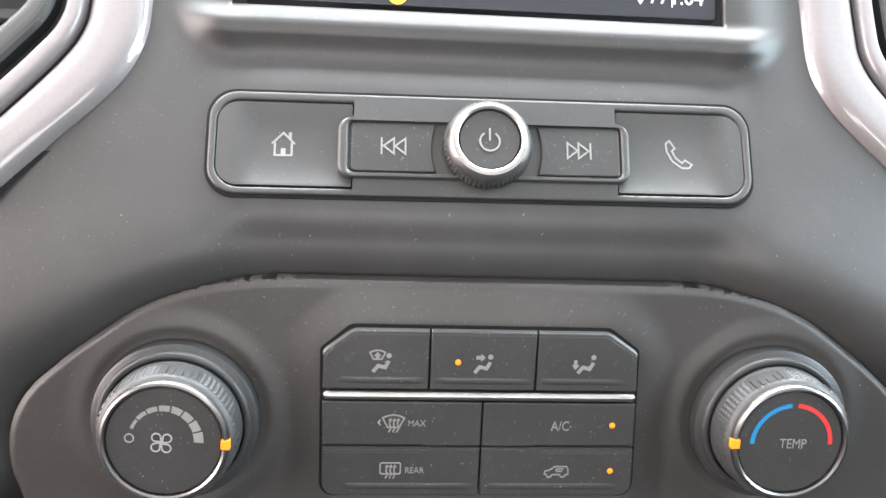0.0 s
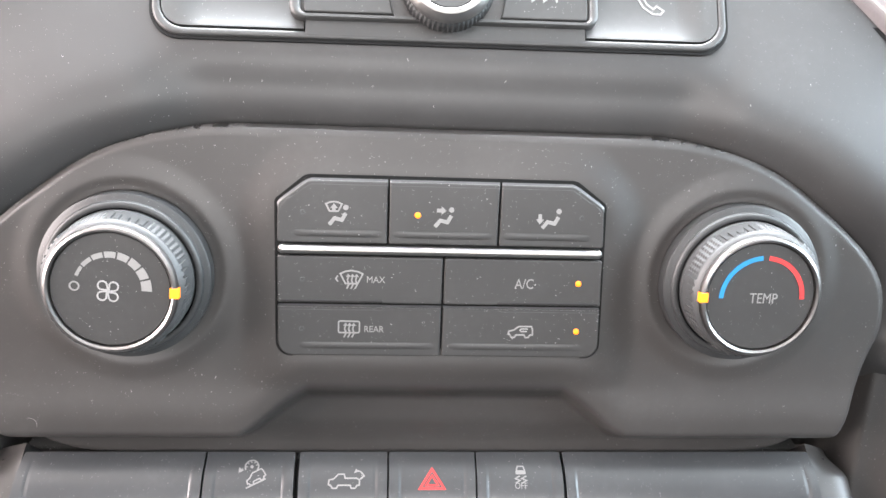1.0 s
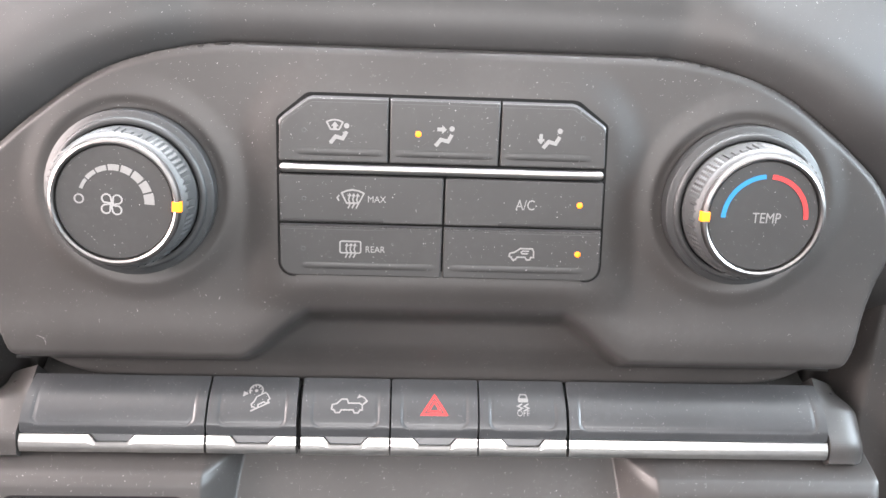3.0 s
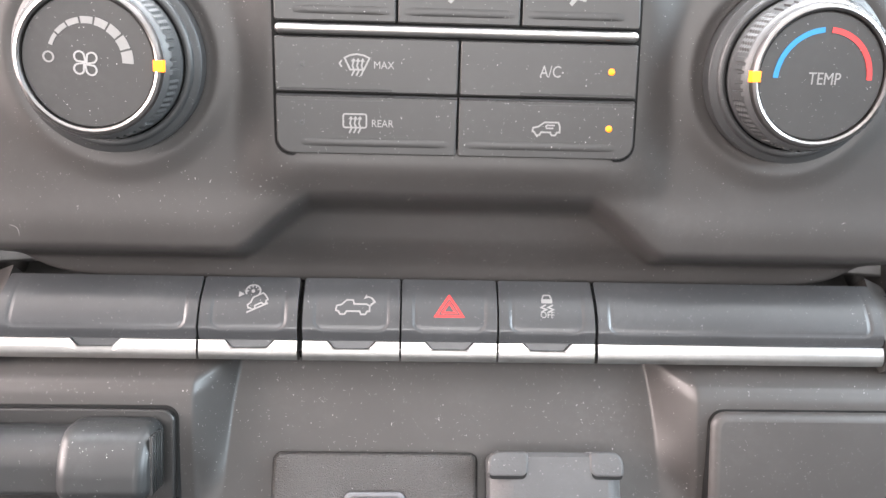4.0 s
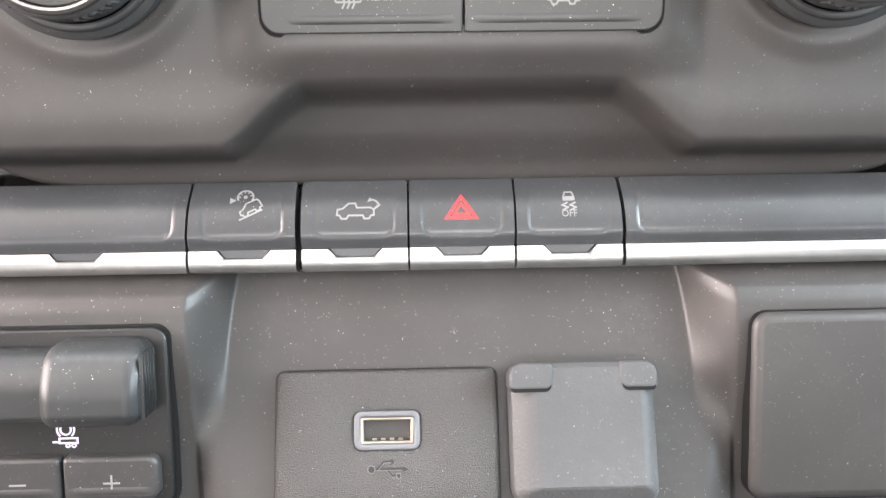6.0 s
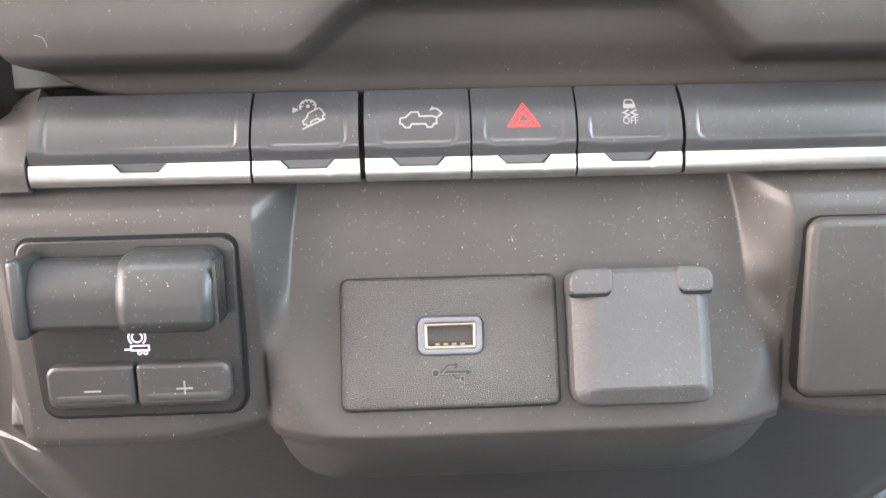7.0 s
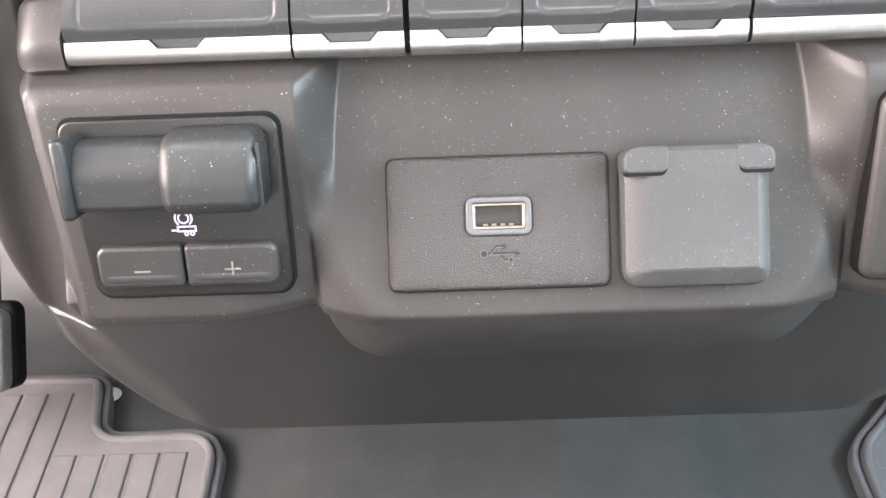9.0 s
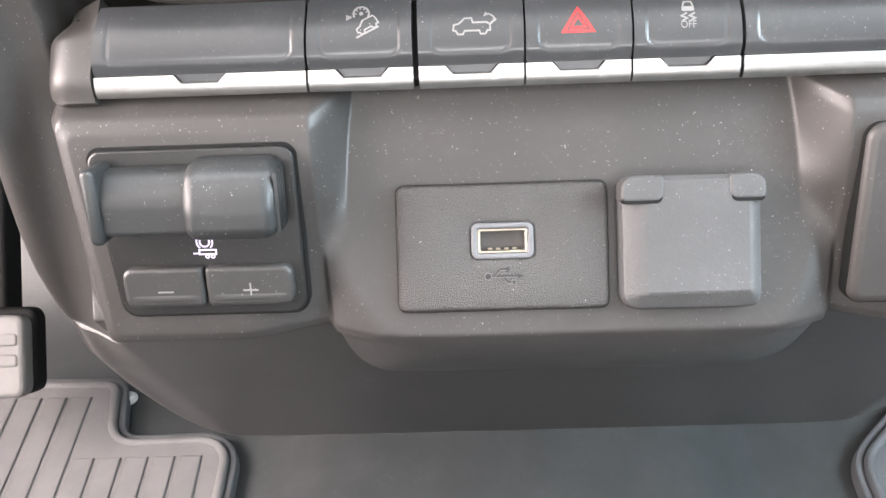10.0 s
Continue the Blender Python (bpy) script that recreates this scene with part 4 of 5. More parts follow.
kx = KNOBS[0][0]
for i in range(8):
    bm = bmesh.new()
    a0, a1 = 158 - 20.6 * i, 158 - 20.6 * i - 17.6
    ri, ro = 0.0090 - 0.00010 * i, 0.0099 + 0.00016 * i
    mid_ = [a0 + (a1 - a0) * j / 5 for j in range(6)]
    slab([(kx + ri * math.cos(radians(t)), ky + 0.0004 + ri * math.sin(radians(t))) for t in mid_] + [(kx + ro * math.cos(radians(t)), ky + 0.0004 + ro * math.sin(radians(t))) for t in mid_[::-1]], KW0, KW1, bm=bm)
    bmesh.ops.recalc_face_normals(bm, faces=bm.faces[:])
    part("scale_bar", bm, ICON, k1)
bm = bmesh.new()
stroke(bm, circle(kx - 0.0095, ky + 0.0010, 0.0012, 20), 0.0004, KW0, KW1, closed=True)
part("off_ring", bm, ICON, k1)
bm = bmesh.new()
for i in range(4):
    a = radians(40 + 90 * i)
    px, py = kx - 0.0007 + 0.0021 * math.cos(a), ky - 0.0004 + 0.0021 * math.sin(a)
    lobe = [(kx - 0.0007 + 0.0003 * math.cos(a - 0.9), ky - 0.0004 + 0.0003 * math.sin(a - 0.9))]
    lobe += [(px + 0.00125 * math.cos(a - 1.9 + t * 0.475), py + 0.00125 * math.sin(a - 1.9 + t * 0.475)) for t in range(9)]
    stroke(bm, lobe, 0.0004, KW0, KW1, closed=True)
part("fan_symbol", bm, ICONGREY, k1)
k2, ky = climate_knob("temperature_knob", KNOBS[1], "round black temperature knob with a chrome ring", 181.0, 146.0)
kx = KNOBS[1][0]
for name, a0, a1, mat in (("blue_arc", 180, 95, ICONBLUE), ("red_arc", 86, 0, ICONRED)):
    bm = bmesh.new()
    stroke(bm, circle(kx + 0.0003, ky - 0.0005, 0.0121, 24, a0, a1), 0.0013, KW0, KW1)
    bmesh.ops.recalc_face_normals(bm, faces=bm.faces[:])
    part(name, bm, mat, k2)
lettering("word", "TEMP", kx + 0.0009, ky - 0.0006, KW1 - 0.0001, 0.0044, ICON, k2, stretch=0.80)

# ---- row of switches ----
EDGES = [-0.1327, -0.0731, -0.0430, -0.0131, 0.0161, 0.0460, 0.1349]
GAPS = [0.0003, 0.00035, 0.0008, 0.0003, 0.0003, 0.0005, 0.0003]       # half the gap at each of them
LEAN = [0.0022, 0.0006, 0.0, 0.0, 0.0, -0.0006, -0.0020]               # how far each edge leans at its upper end
FACE_TOP, FACE_LOW = 0.0078, -0.0114          # up the switch plane from the symbols
BAR = -0.0168


def switch_shape(x0, x1):
    """A crowned top with a sunk pad: a narrow groove runs down both sides and round the lower corners."""
    cx, hw = (x0 + x1) / 2, (x1 - x0) / 2 - 0.0038

    def f(x, y):
        lo, r = FACE_LOW + 0.0027, 0.0026
        dx, dy = abs(x - cx) - (hw - r), (lo + r) - y
        d = math.hypot(max(dx, 0.0), max(dy, 0.0)) + min(max(dx, dy), 0.0) - r
        fade = float(ease(FACE_TOP, FACE_TOP - 0.012, y))
        crown = 0.0021 * math.sin(math.pi * (y - FACE_LOW) / (FACE_TOP - FACE_LOW)) - 0.0020 * float(ease(FACE_LOW + 0.003, FACE_LOW - 0.001, y))
        groove = 0.00022 * math.exp(-(d / 0.00060) ** 2)
        return crown - (0.00022 * float(ease(0.0007, -0.0007, d)) + groove) * fade
    return f


def slant(bm, x0, x1, k):
    """Leans both side edges of switch k, more towards the top."""
    for v in bm.verts:
        u = (v.co.x - x0) / (x1 - x0)
        up = max(0.0, (v.co.y - FACE_LOW) / (FACE_TOP - FACE_LOW))
        v.co.x += up * (LEAN[k] * (1 - u) ** 3 + LEAN[k + 1] * u ** 3)
    return bm


def switch(name, k, notch, label, bar_label="satin chrome lower edge"):
    s = thing(name, plane_pose(0, SWITCHES[2], *SWITCHES), label, "switch", "row of dashboard switches")
    x0, x1 = EDGES[k] + GAPS[k], EDGES[k + 1] - GAPS[k + 1]
    part("rocker", slant(dished(x0, FACE_LOW, x1, FACE_TOP, max(60, int((x1 - x0) / 0.00055)), 44, switch_shape(x0, x1), 0.0006), x0, x1, k), SWITCH, s)
    top = FACE_LOW - 0.0001
    if notch:
        c, a, b = notch
        low = top - 0.0022
        edge = [(x0, top), (c - b, top), (c - a, low), (c + a, low), (c + b, top), (x1, top)]
        tab = [(c - a + 0.0001, low + 0.0001), (c + a - 0.0001, low + 0.0001), (c + b - 0.0001, top + 0.0004), (c - b + 0.0001, top + 0.0004)]
        bm = slab(tab, -0.006, -0.0019, 0.0002)
        for v in bm.verts:
            if v.co.z > -0.004:
                v.co.z -= 0.0009 * (top + 0.0004 - v.co.y) / 0.0026
        part("tab", bm, SWITCH, s)
    else:
        edge = [(x0, top), (x1, top)]
    bm = bmesh.new()
    n = 10
    cols = []
    xs = []
    for (ax, ay), (bx, by) in zip(edge, edge[1:]):
        m = max(1, int((bx - ax) / 0.003))
        xs += [(ax + (bx - ax) * i / m, ay + (by - ay) * i / m) for i in range(m)]
    xs.append(edge[-1])
    for x, yt in xs:
        drop = 0.0004 * (top - yt) / 0.0022
        col = [bm.verts.new((x, yt, -0.006)), bm.verts.new((x, yt, -0.0021 - drop)), bm.verts.new((x, yt - 0.0003, -0.0014 - drop))]
        for i in range(1, n + 1):
            yy = yt - 0.0003 + (BAR - yt + 0.0003) * i / n
            t = (top - yy) / (top - BAR)
            col.append(bm.verts.new((x, yy, -0.0014 - 0.0011 * t - 0.0010 * max(0.0, t - 0.50) / 0.50 - 0.0010 * t ** 10)))
        col.append(bm.verts.new((x, BAR + 0.0018, -0.0110)))
        cols.append(col)
    for lo, hi in zip(cols, cols[1:]):
        for i in range(len(lo) - 1):
            bm.faces.new((lo[i + 1], lo[i], hi[i], hi[i + 1]))
    for end in (cols[0], cols[-1]):
        bm.faces.new(end)
    bmesh.ops.recalc_face_normals(bm, faces=bm.faces[:])
    part("chrome_edge", bm, CHROME, s, bar_label)
    return s


SW0, SW1 = 0.0, 0.0005


def drape(bm, k, size=1.0):
    """Lays a printed symbol on the crowned face of switch k."""
    cx = (EDGES[k] + EDGES[k + 1]) / 2
    for v in bm.verts:
        v.co.x, v.co.y = cx + (v.co.x - cx) * size, v.co.y * size
    shape = switch_shape(EDGES[k] + GAPS[k], EDGES[k + 1] - GAPS[k + 1])
    for v in bm.verts:
        v.co.z = shape(v.co.x, v.co.y) + (0.00012 if v.co.z > 0.0002 else -0.0003)
    return bm


switch("blank_switch", 0, ((EDGES[0] + EDGES[1]) / 2 + 0.0, 0.0051, 0.0074), "wide blank black switch cover with a satin chrome lower edge")
s1 = switch("hill_descent_switch", 1, ((EDGES[1] + EDGES[2]) / 2 + 0.0002, 0.0051, 0.0074), "black hill descent switch with a satin chrome lower edge")
s2 = switch("tailgate_switch", 2, ((EDGES[2] + EDGES[3]) / 2 + 0.0004, 0.0051, 0.0074), "black tailgate switch with a satin chrome lower edge")
s3 = switch("hazard_switch", 3, ((EDGES[3] + EDGES[4]) / 2 + 0.0001, 0.0051, 0.0074), "black hazard switch with a red triangle and chrome edge")
s4 = switch("traction_switch", 4, ((EDGES[4] + EDGES[5]) / 2 + 0.0, 0.0051, 0.0074), "black traction control switch with a satin chrome lower edge")
switch("blank_switch", 5, None, "wide blank black switch cover with an unbroken chrome edge")

bm = bmesh.new()
c = 0.0014
for r, wd in ((0.0040, 0.00075), (0.0020, 0.00060)):
    tri = [Vector((c + 1.16 * r * math.cos(radians(a)), -0.0024 + 1.05 * r * math.sin(radians(a)))) for a in (90, 210, 330, 90)]
    stroke(bm, [tuple(p.lerp(q, i / 8)) for p, q in zip(tri, tri[1:]) for i in range(8)], wd, SW0, SW1, closed=True)
part("triangle", drape(bm, 3), ICONRED, s3, "red printed hazard triangle")
bm = bmesh.new()
c, v = -0.0270, -0.0020
truck = [(-0.0058, -0.0014), (-0.0056, 0.0002), (-0.0040, 0.0006), (-0.0024, 0.0022), (-0.0004, 0.0022), (0.0, 0.0008), (0.0040, 0.0008), (0.0050, 0.0002), (0.0050, -0.0016), (0.0042, -0.0016), (0.0036, -0.0026), (0.0022, -0.0026), (0.0018, -0.0016), (-0.0024, -0.0016), (-0.0030, -0.0026), (-0.0044, -0.0026), (-0.0050, -0.0016)]
stroke(bm, [(c + x, v + y) for x, y in truck], 0.0005, SW0, SW1, closed=True)
stroke(bm, circle(c + 0.0040, v + 0.0008, 0.0026, 10, 100, 20), 0.0005, SW0, SW1)
stroke(bm, [(c + 0.0052, v + 0.0004), (c + 0.0068, v + 0.0018)], 0.0006, SW0, SW1)
slab([(c + 0.0030, v + 0.0026), (c + 0.0038, v + 0.0042), (c + 0.0044, v + 0.0030)], SW0, SW1, bm=bm)
bmesh.ops.recalc_face_normals(bm, faces=bm.faces[:])
part("symbol", drape(bm, 2, 0.93), ICON, s2, "white printed pickup symbol")
bm = bmesh.new()
c, v = -0.0576, -0.0005
stroke(bm, circle(c + 0.0002, v + 0.0034, 0.0023, 16, -30, 210), 0.0005, SW0, SW1)
for a in (20, 60, 100, 140, 180):
    stroke(bm, [(c + 0.0002 + q * math.cos(radians(a)), v + 0.0034 + q * math.sin(radians(a))) for q in (0.0014, 0.0020)], 0.0004, SW0, SW1)
slab(circle(c + 0.0002, v + 0.0034, 0.0006, 10), SW0, SW1, bm=bm)
slab([(c - 0.0042, v + 0.0012), (c - 0.0024, v + 0.0022), (c - 0.0042, v + 0.0032)], SW0, SW1, bm=bm)
tilt = Matrix.Rotation(radians(28), 2)
small = [tilt @ Vector((x * 0.9, y * 1.05)) for x, y in car_outline(0, 0, 1.0)]
stroke(bm, [(c + 0.0018 + p.x, v - 0.0002 + p.y) for p in small], 0.00045, SW0, SW1, closed=True)
stroke(bm, [(c - 0.0013, v - 0.0040), (c + 0.0053, v - 0.0008)], 0.0005, SW0, SW1)
bmesh.ops.recalc_face_normals(bm, faces=bm.faces[:])
part("symbol", drape(bm, 1, 0.93), ICON, s1, "white printed slope symbol")
bm = bmesh.new()
c, v = 0.0310, -0.0014
stroke(bm, [(c + x, v + y) for x, y in ((-0.0017, 0.0030), (-0.0011, 0.0046), (0.0011, 0.0046), (0.0017, 0.0030))], 0.0005, SW0, SW1)
slab(round_poly(rect(c - 0.0020, v + 0.0014, c + 0.0020, v + 0.0030), 0.0004, 2), SW0, SW1, bm=bm)
for q in (-0.0012, 0.0014):
    stroke(bm, [(c + q + 0.0008, v + 0.0008), (c + q - 0.0010, v - 0.0002), (c + q + 0.0008, v - 0.0010), (c + q - 0.0010, v - 0.0020)], 0.0005, SW0, SW1)
part("symbol", drape(bm, 4, 0.84), ICON, s4, "white printed skidding car symbol")
lettering("word", "OFF", c, -0.0038, switch_shape(EDGES[4], EDGES[5])(c, -0.0038) + 0.0001, 0.0029, ICON, s4, stretch=0.85)

for sign, x in ((-1, EDGES[0]), (1, EDGES[6])):
    cap = thing("end_cap", plane_pose(x, SWITCHES[2], *SWITCHES), "dark grey rounded end cap beside the switch row", "end cap", "end caps of the switch row")
    def cap_shape(x, y):
        u = abs(x) / 0.0150
        return -0.0004 - 0.0070 * u ** 5 - 0.0045 * float(ease(BAR + 0.0070, BAR - 0.0030, y)) ** 1.5 - 0.013 * float(ease(FACE_TOP - 0.009, FACE_TOP + 0.003, y)) * u

    x0, x1 = sorted((sign * 0.0003, sign * 0.0150))
    bm = dished(x0, BAR - 0.0012, x1, FACE_TOP + 0.0030, 24, 38, cap_shape, 0.0055, sign)
    for v in bm.verts:
        if v.co.z < cap_shape(v.co.x, v.co.y) - 0.003:
            v.co.z -= 0.008
    for v in bm.verts:
        up = max(0.0, (v.co.y - FACE_LOW) / (FACE_TOP - FACE_LOW))
        v.co.x -= sign * 0.0021 * up * (1 - abs(v.co.x) / 0.0150)
    part("shell", bm, HOUSING, cap)
# dark carrier behind the row
bm = slab(rect(EDGES[0] - 0.006, BAR + 0.003, EDGES[6] + 0.006, FACE_TOP - 0.0015), -0.012, -0.0042)
ob = part("carrier", bm, GAP, thing("switch_carrier", plane_pose(0, SWITCHES[2], *SWITCHES), "black plastic carrier behind the switch row", "carrier"))

# ---- charging port plate ----
PN = math.hypot(1, POD[1])


def pv_(z):
    return (z - 0.6850) * PN


usb = thing("charging_port", plane_pose(-0.0200, 0.6850, *POD), "grained black plate with one charging socket", "charging port")
plate = round_poly(rect(-0.0308, pv_(0.6706), 0.0308, pv_(0.6993)), 0.0026, 6)
part("shadow_gap", frame_slab([(x * 1.007, y * 1.012) for x, y in plate], inset(plate, 0.002), -0.004, 0.0004), GAP, usb)
yc = pv_(0.6864)
bez = round_poly(rect(-0.0091, yc - 0.0053, 0.0091, yc + 0.0053), 0.0022, 6)
hol = round_poly(rect(-0.0073, yc - 0.0036, 0.0073, yc + 0.0036), 0.0007, 6)
part("socket_rim", frame_slab(bez, hol, -0.004, 0.0029, 0.0006), SOCKETGREY, usb, "light grey socket rim")
part("plate", frame_slab(plate, inset(bez, 0.0006), -0.004, 0.0024, 0.0016), GRAINED, usb)
sh = round_poly(rect(-0.00645, yc - 0.0028, 0.00645, yc + 0.0028), 0.0004, 6)
part("metal_shell", frame_slab(hol, sh, -0.006, 0.0026, 0.0003), TIN, usb, "shiny metal socket shell")
part("socket_back", slab(sh, -0.008, -0.0055), DARKHOLE, usb)
part("tongue", slab(rect(-0.0056, yc + 0.0002, 0.0056, yc + 0.0021), -0.0055, -0.0015, 0.0002), CONTACT, usb, "dark brown contact tongue")
bm = bmesh.new()
for k in range(4):
    slab(rect(-0.0042 + 0.0024 * k, yc - 0.0027, -0.0030 + 0.0024 * k, yc - 0.0021), -0.004, 0.0006, bm=bm)
part("contacts", bm, TIN, usb)
# the trident's dark colour stands in for the shade of its relief
bm = bmesh.new()
yt, w = pv_(0.6784), (0.0021, 0.0026)
stroke(bm, [(-0.0042, yt), (0.0046, yt)], 0.0008, *w)
slab(circle(-0.0044, yt, 0.0010, 14), *w, bm=bm)
slab([(0.0042, yt - 0.0008), (0.0058, yt), (0.0042, yt + 0.0008)], *w, bm=bm)
stroke(bm, [(-0.0026, yt), (-0.0008, yt + 0.0020), (0.0010, yt + 0.0020)], 0.0008, *w)
slab(circle(0.0012, yt + 0.0020, 0.0007, 12), *w, bm=bm)
stroke(bm, [(-0.0004, yt), (0.0012, yt - 0.0018), (0.0028, yt - 0.0018)], 0.0008, *w)
slab(rect(0.0024, yt - 0.0025, 0.0036, yt - 0.0012), *w, bm=bm)
part("embossed_symbol", bm, DARKHOLE, usb, "embossed trident symbol")
# thin pale strokes paint the highlights on the trident's edges
bm = bmesh.new()
w = (0.0022, 0.0027)
stroke(bm, [(-0.0036, yt - 0.0003), (0.0042, yt - 0.0003)], 0.00022, *w)
stroke(bm, [(-0.0026, yt - 0.0003), (-0.0008, yt + 0.0017), (0.0010, yt + 0.0017)], 0.00022, *w)
stroke(bm, [(-0.0004, yt - 0.0003), (0.0012, yt - 0.0021), (0.0028, yt - 0.0021)], 0.00022, *w)
stroke(bm, circle(-0.0044, yt, 0.0010, 14), 0.00022, *w, closed=True)
stroke(bm, rect(0.0024, yt - 0.0025, 0.0036, yt - 0.0012), 0.00022, *w, closed=True)
part("symbol_highlight", bm, EDGE_LIGHT, usb, "painted highlights along the edges of the embossed symbol")

# ---- power outlet with its rubber cover ----
cap = thing("power_outlet", plane_pose(0.0350, 0.6850, *POD), "power outlet under a closed grey rubber cover", "power outlet")
vt, vb = 0.0186, -0.0194


def cover_shape(x, y):
    """A flat face with wide soft chamfers at the sides and the bottom and a rounded outer edge."""
    side = max(0.0, (-x - 0.0137) / 0.0076, (x - 0.0144) / 0.0047)
    low = max(0.0, (vb + 0.0052 - y) / 0.0052)
    c = min(1.0, math.hypot(side ** 1.5, low))
    rim = float(ease(0.80, 1.0, c))
    return 0.0078 - 0.0036 * c - 0.0016 * rim * rim - 0.0012 * float(ease(vt - 0.001, vt + 0.0004, y))


part("cover", dished(-0.0213, vb, 0.0191, vt + 0.0004, 60, 56, cover_shape, 0.0055), RUBBER, cap)
for sign in (-1, 1):
    lo, hi = (-0.0215, -0.0093) if sign < 0 else (0.0089, 0.0193)
    lug = round_poly(rect(lo, vt - 0.0068, hi, vt + 0.0006), [0.0024, 0.0016, 0.0058, 0.0014] if sign > 0 else [0.0016, 0.0024, 0.0014, 0.0058], 6)
    part("hinge_lug", slab(lug, -0.004, 0.0082, 0.0009, 4), RUBBER, cap, "rounded grey hinge lug")
    part("lug_gap", slab([(x, y - 0.0012) for x, y in inset(lug, 0.0006)], 0.0, 0.00800), GAP, cap)

# ---- trailer brake controller ----
BN = math.hypot(1, BRAKE[1])


def bv_(z):
    return (z - 0.6945) * BN


brake = thing("trailer_brake_controller", plane_pose(-0.1063, 0.6945, *BRAKE), "black trailer brake controller with a sliding lever and two buttons", "brake controller")
b_out = round_poly([(-0.0262, bv_(0.6712)), (0.0284, bv_(0.6712)), (0.0284, bv_(0.7172)), (-0.0298, bv_(0.7172))], [0.0048, 0.0048, 0.0040, 0.0040], 8)
part("shadow_gap", slab([(x * 1.026, y * 1.032) for x, y in b_out], -0.004, -0.0008), GAP, brake, "black gap round the controller")
part("plate", slab(b_out, -0.004, 0.0008, 0.0007), PLATE, brake)
for x0, x1, name, r in ((-0.0238, -0.0003, "minus_button", [0.0030, 0.0015, 0.0015, 0.0030]), (0.0003, 0.0256, "plus_button", [0.0015, 0.0030, 0.0030, 0.0015])):
    y0, y1 = -0.0214, -0.0093
    b = part(name, slab(round_poly(rect(x0, y0, x1, y1), r, 6), 0.0, 0.0042, 0.0013, 4), BUTTON, brake, "black rounded button with a white printed sign")
    bm = bmesh.new()
    c, v = (-0.0115 if x0 < -0.01 else 0.0132), -0.0165
    stroke(bm, [(c - 0.0022, v), (c + 0.0022, v)], 0.00045, 0.0040, 0.0044)
    if x0 > -0.01:
        stroke(bm, [(c, v - 0.0022), (c, v + 0.0022)], 0.00045, 0.0040, 0.0044)
    part("sign", bm, ICON, b, "white printed sign")
    bm = bmesh.new()
    rim = [(c - 0.0065, y0 + 0.0009), (c - 0.0035, y0 + 0.0030), (c + 0.0030, y0 + 0.0032), (c + 0.0070, y0 + 0.0009)]
    stroke(bm, smooth_curve(rim, 2), 0.00010, 0.0040, 0.00425)
    part("scuff", bm, FRAMEGREY, b, "faint grey scuff line")
    crease(x0 + 0.0012, x1 - 0.0012, y0 + 0.0027, b, 0.0042)
bm = bmesh.new()
c, v, w = 0.0005, -0.0042, (0.0007, 0.0010)
for r in (0.0014, 0.0023):
    stroke(bm, circle(c, v + 0.0016, r, 22) if r < 0.002 else circle(c, v + 0.0016, r, 12, 130, 230), 0.00042, *w, closed=r < 0.002)
stroke(bm, circle(c, v + 0.0016, 0.0023, 12, -50, 50), 0.00042, *w)
stroke(bm, rect(c - 0.0018, v - 0.0021, c + 0.0030, v - 0.0008), 0.00042, *w, closed=True)
stroke(bm, [(c - 0.0018, v - 0.0018), (c - 0.0036, v - 0.0018)], 0.00042, *w)
for q in (0.0004, 0.0020):
    stroke(bm, circle(c + q, v - 0.0028, 0.0005, 10), 0.0003, *w, closed=True)
part("trailer_symbol", bm, LILAC, brake, "glowing lilac trailer symbol")
# the lever: an arm between a thin end flange and a rounded hood
lt, lb = bv_(0.7135), bv_(0.6965)


def lump(x0, x1, y0, y1, w0, w1, r):
    """A block rounded on all its outer edges."""
    bm = slab(rect(x0, y0, x1, y1), w0, w1)
    bmesh.ops.bevel(bm, geom=[e for e in bm.edges if not all(abs(v.co.z - w0) < 1e-6 for v in e.verts)], offset=r, segments=5, profile=0.5, affect="EDGES", clamp_overlap=True)
    bmesh.ops.recalc_face_normals(bm, faces=bm.faces[:])
    for f in bm.faces:
        f.tag = False
    return bm


def moulded(x0, x1, y0, y1, front, fall, r, start):
    """The height of a lever part: a front that leans back over its upper share, and rounded edges."""
    def f(x, y):
        u = max(0.0, (y - y0) / (y1 - y0) - start) / (1 - start)
        ex, ey = max(0.0, r - min(x - x0, x1 - x)), max(0.0, r - min(y - y0, y1 - y))
        k = min(1.0, math.hypot(ex, ey) / r)
        return front - fall * u * u - r * (1 - math.sqrt(max(0.0, 1 - k * k)))
    return f


def lever_part(x0, x1, y0, y1, front, fall, r, start):
    bm = dished(x0, y0, x1, y1, 40, 40, moulded(x0, x1, y0, y1, front, fall, r, start), r)
    for v in bm.verts:
        if v.is_boundary:
            v.co.z = min(v.co.z, 0.0004)
    return bm


lever = part("lever", lever_part(-0.0240, 0.0030, lb + 0.0004, lt - 0.0004, 0.0118, 0.0060, 0.0018, 0.45), HOOD, brake, "smooth black sliding lever")
part("hood", lever_part(-0.0004, 0.0252, lb - 0.0006, lt + 0.0018, 0.0158, 0.0075, 0.0042, 0.35), HOOD, lever, "rounded black finger hood")
part("end_flange", lump(-0.0268, -0.0229, lb - 0.0014, lt + 0.0014, 0.0008, 0.0135, 0.0017), HOOD, lever, "thin rounded end flange")
bm = bmesh.new()
for k in range(5):
    slab(rect(0.0248, lb + 0.0012, 0.0257, lt - 0.0008), 0.0030 + 0.0020 * k, 0.0042 + 0.0020 * k, bm=bm)
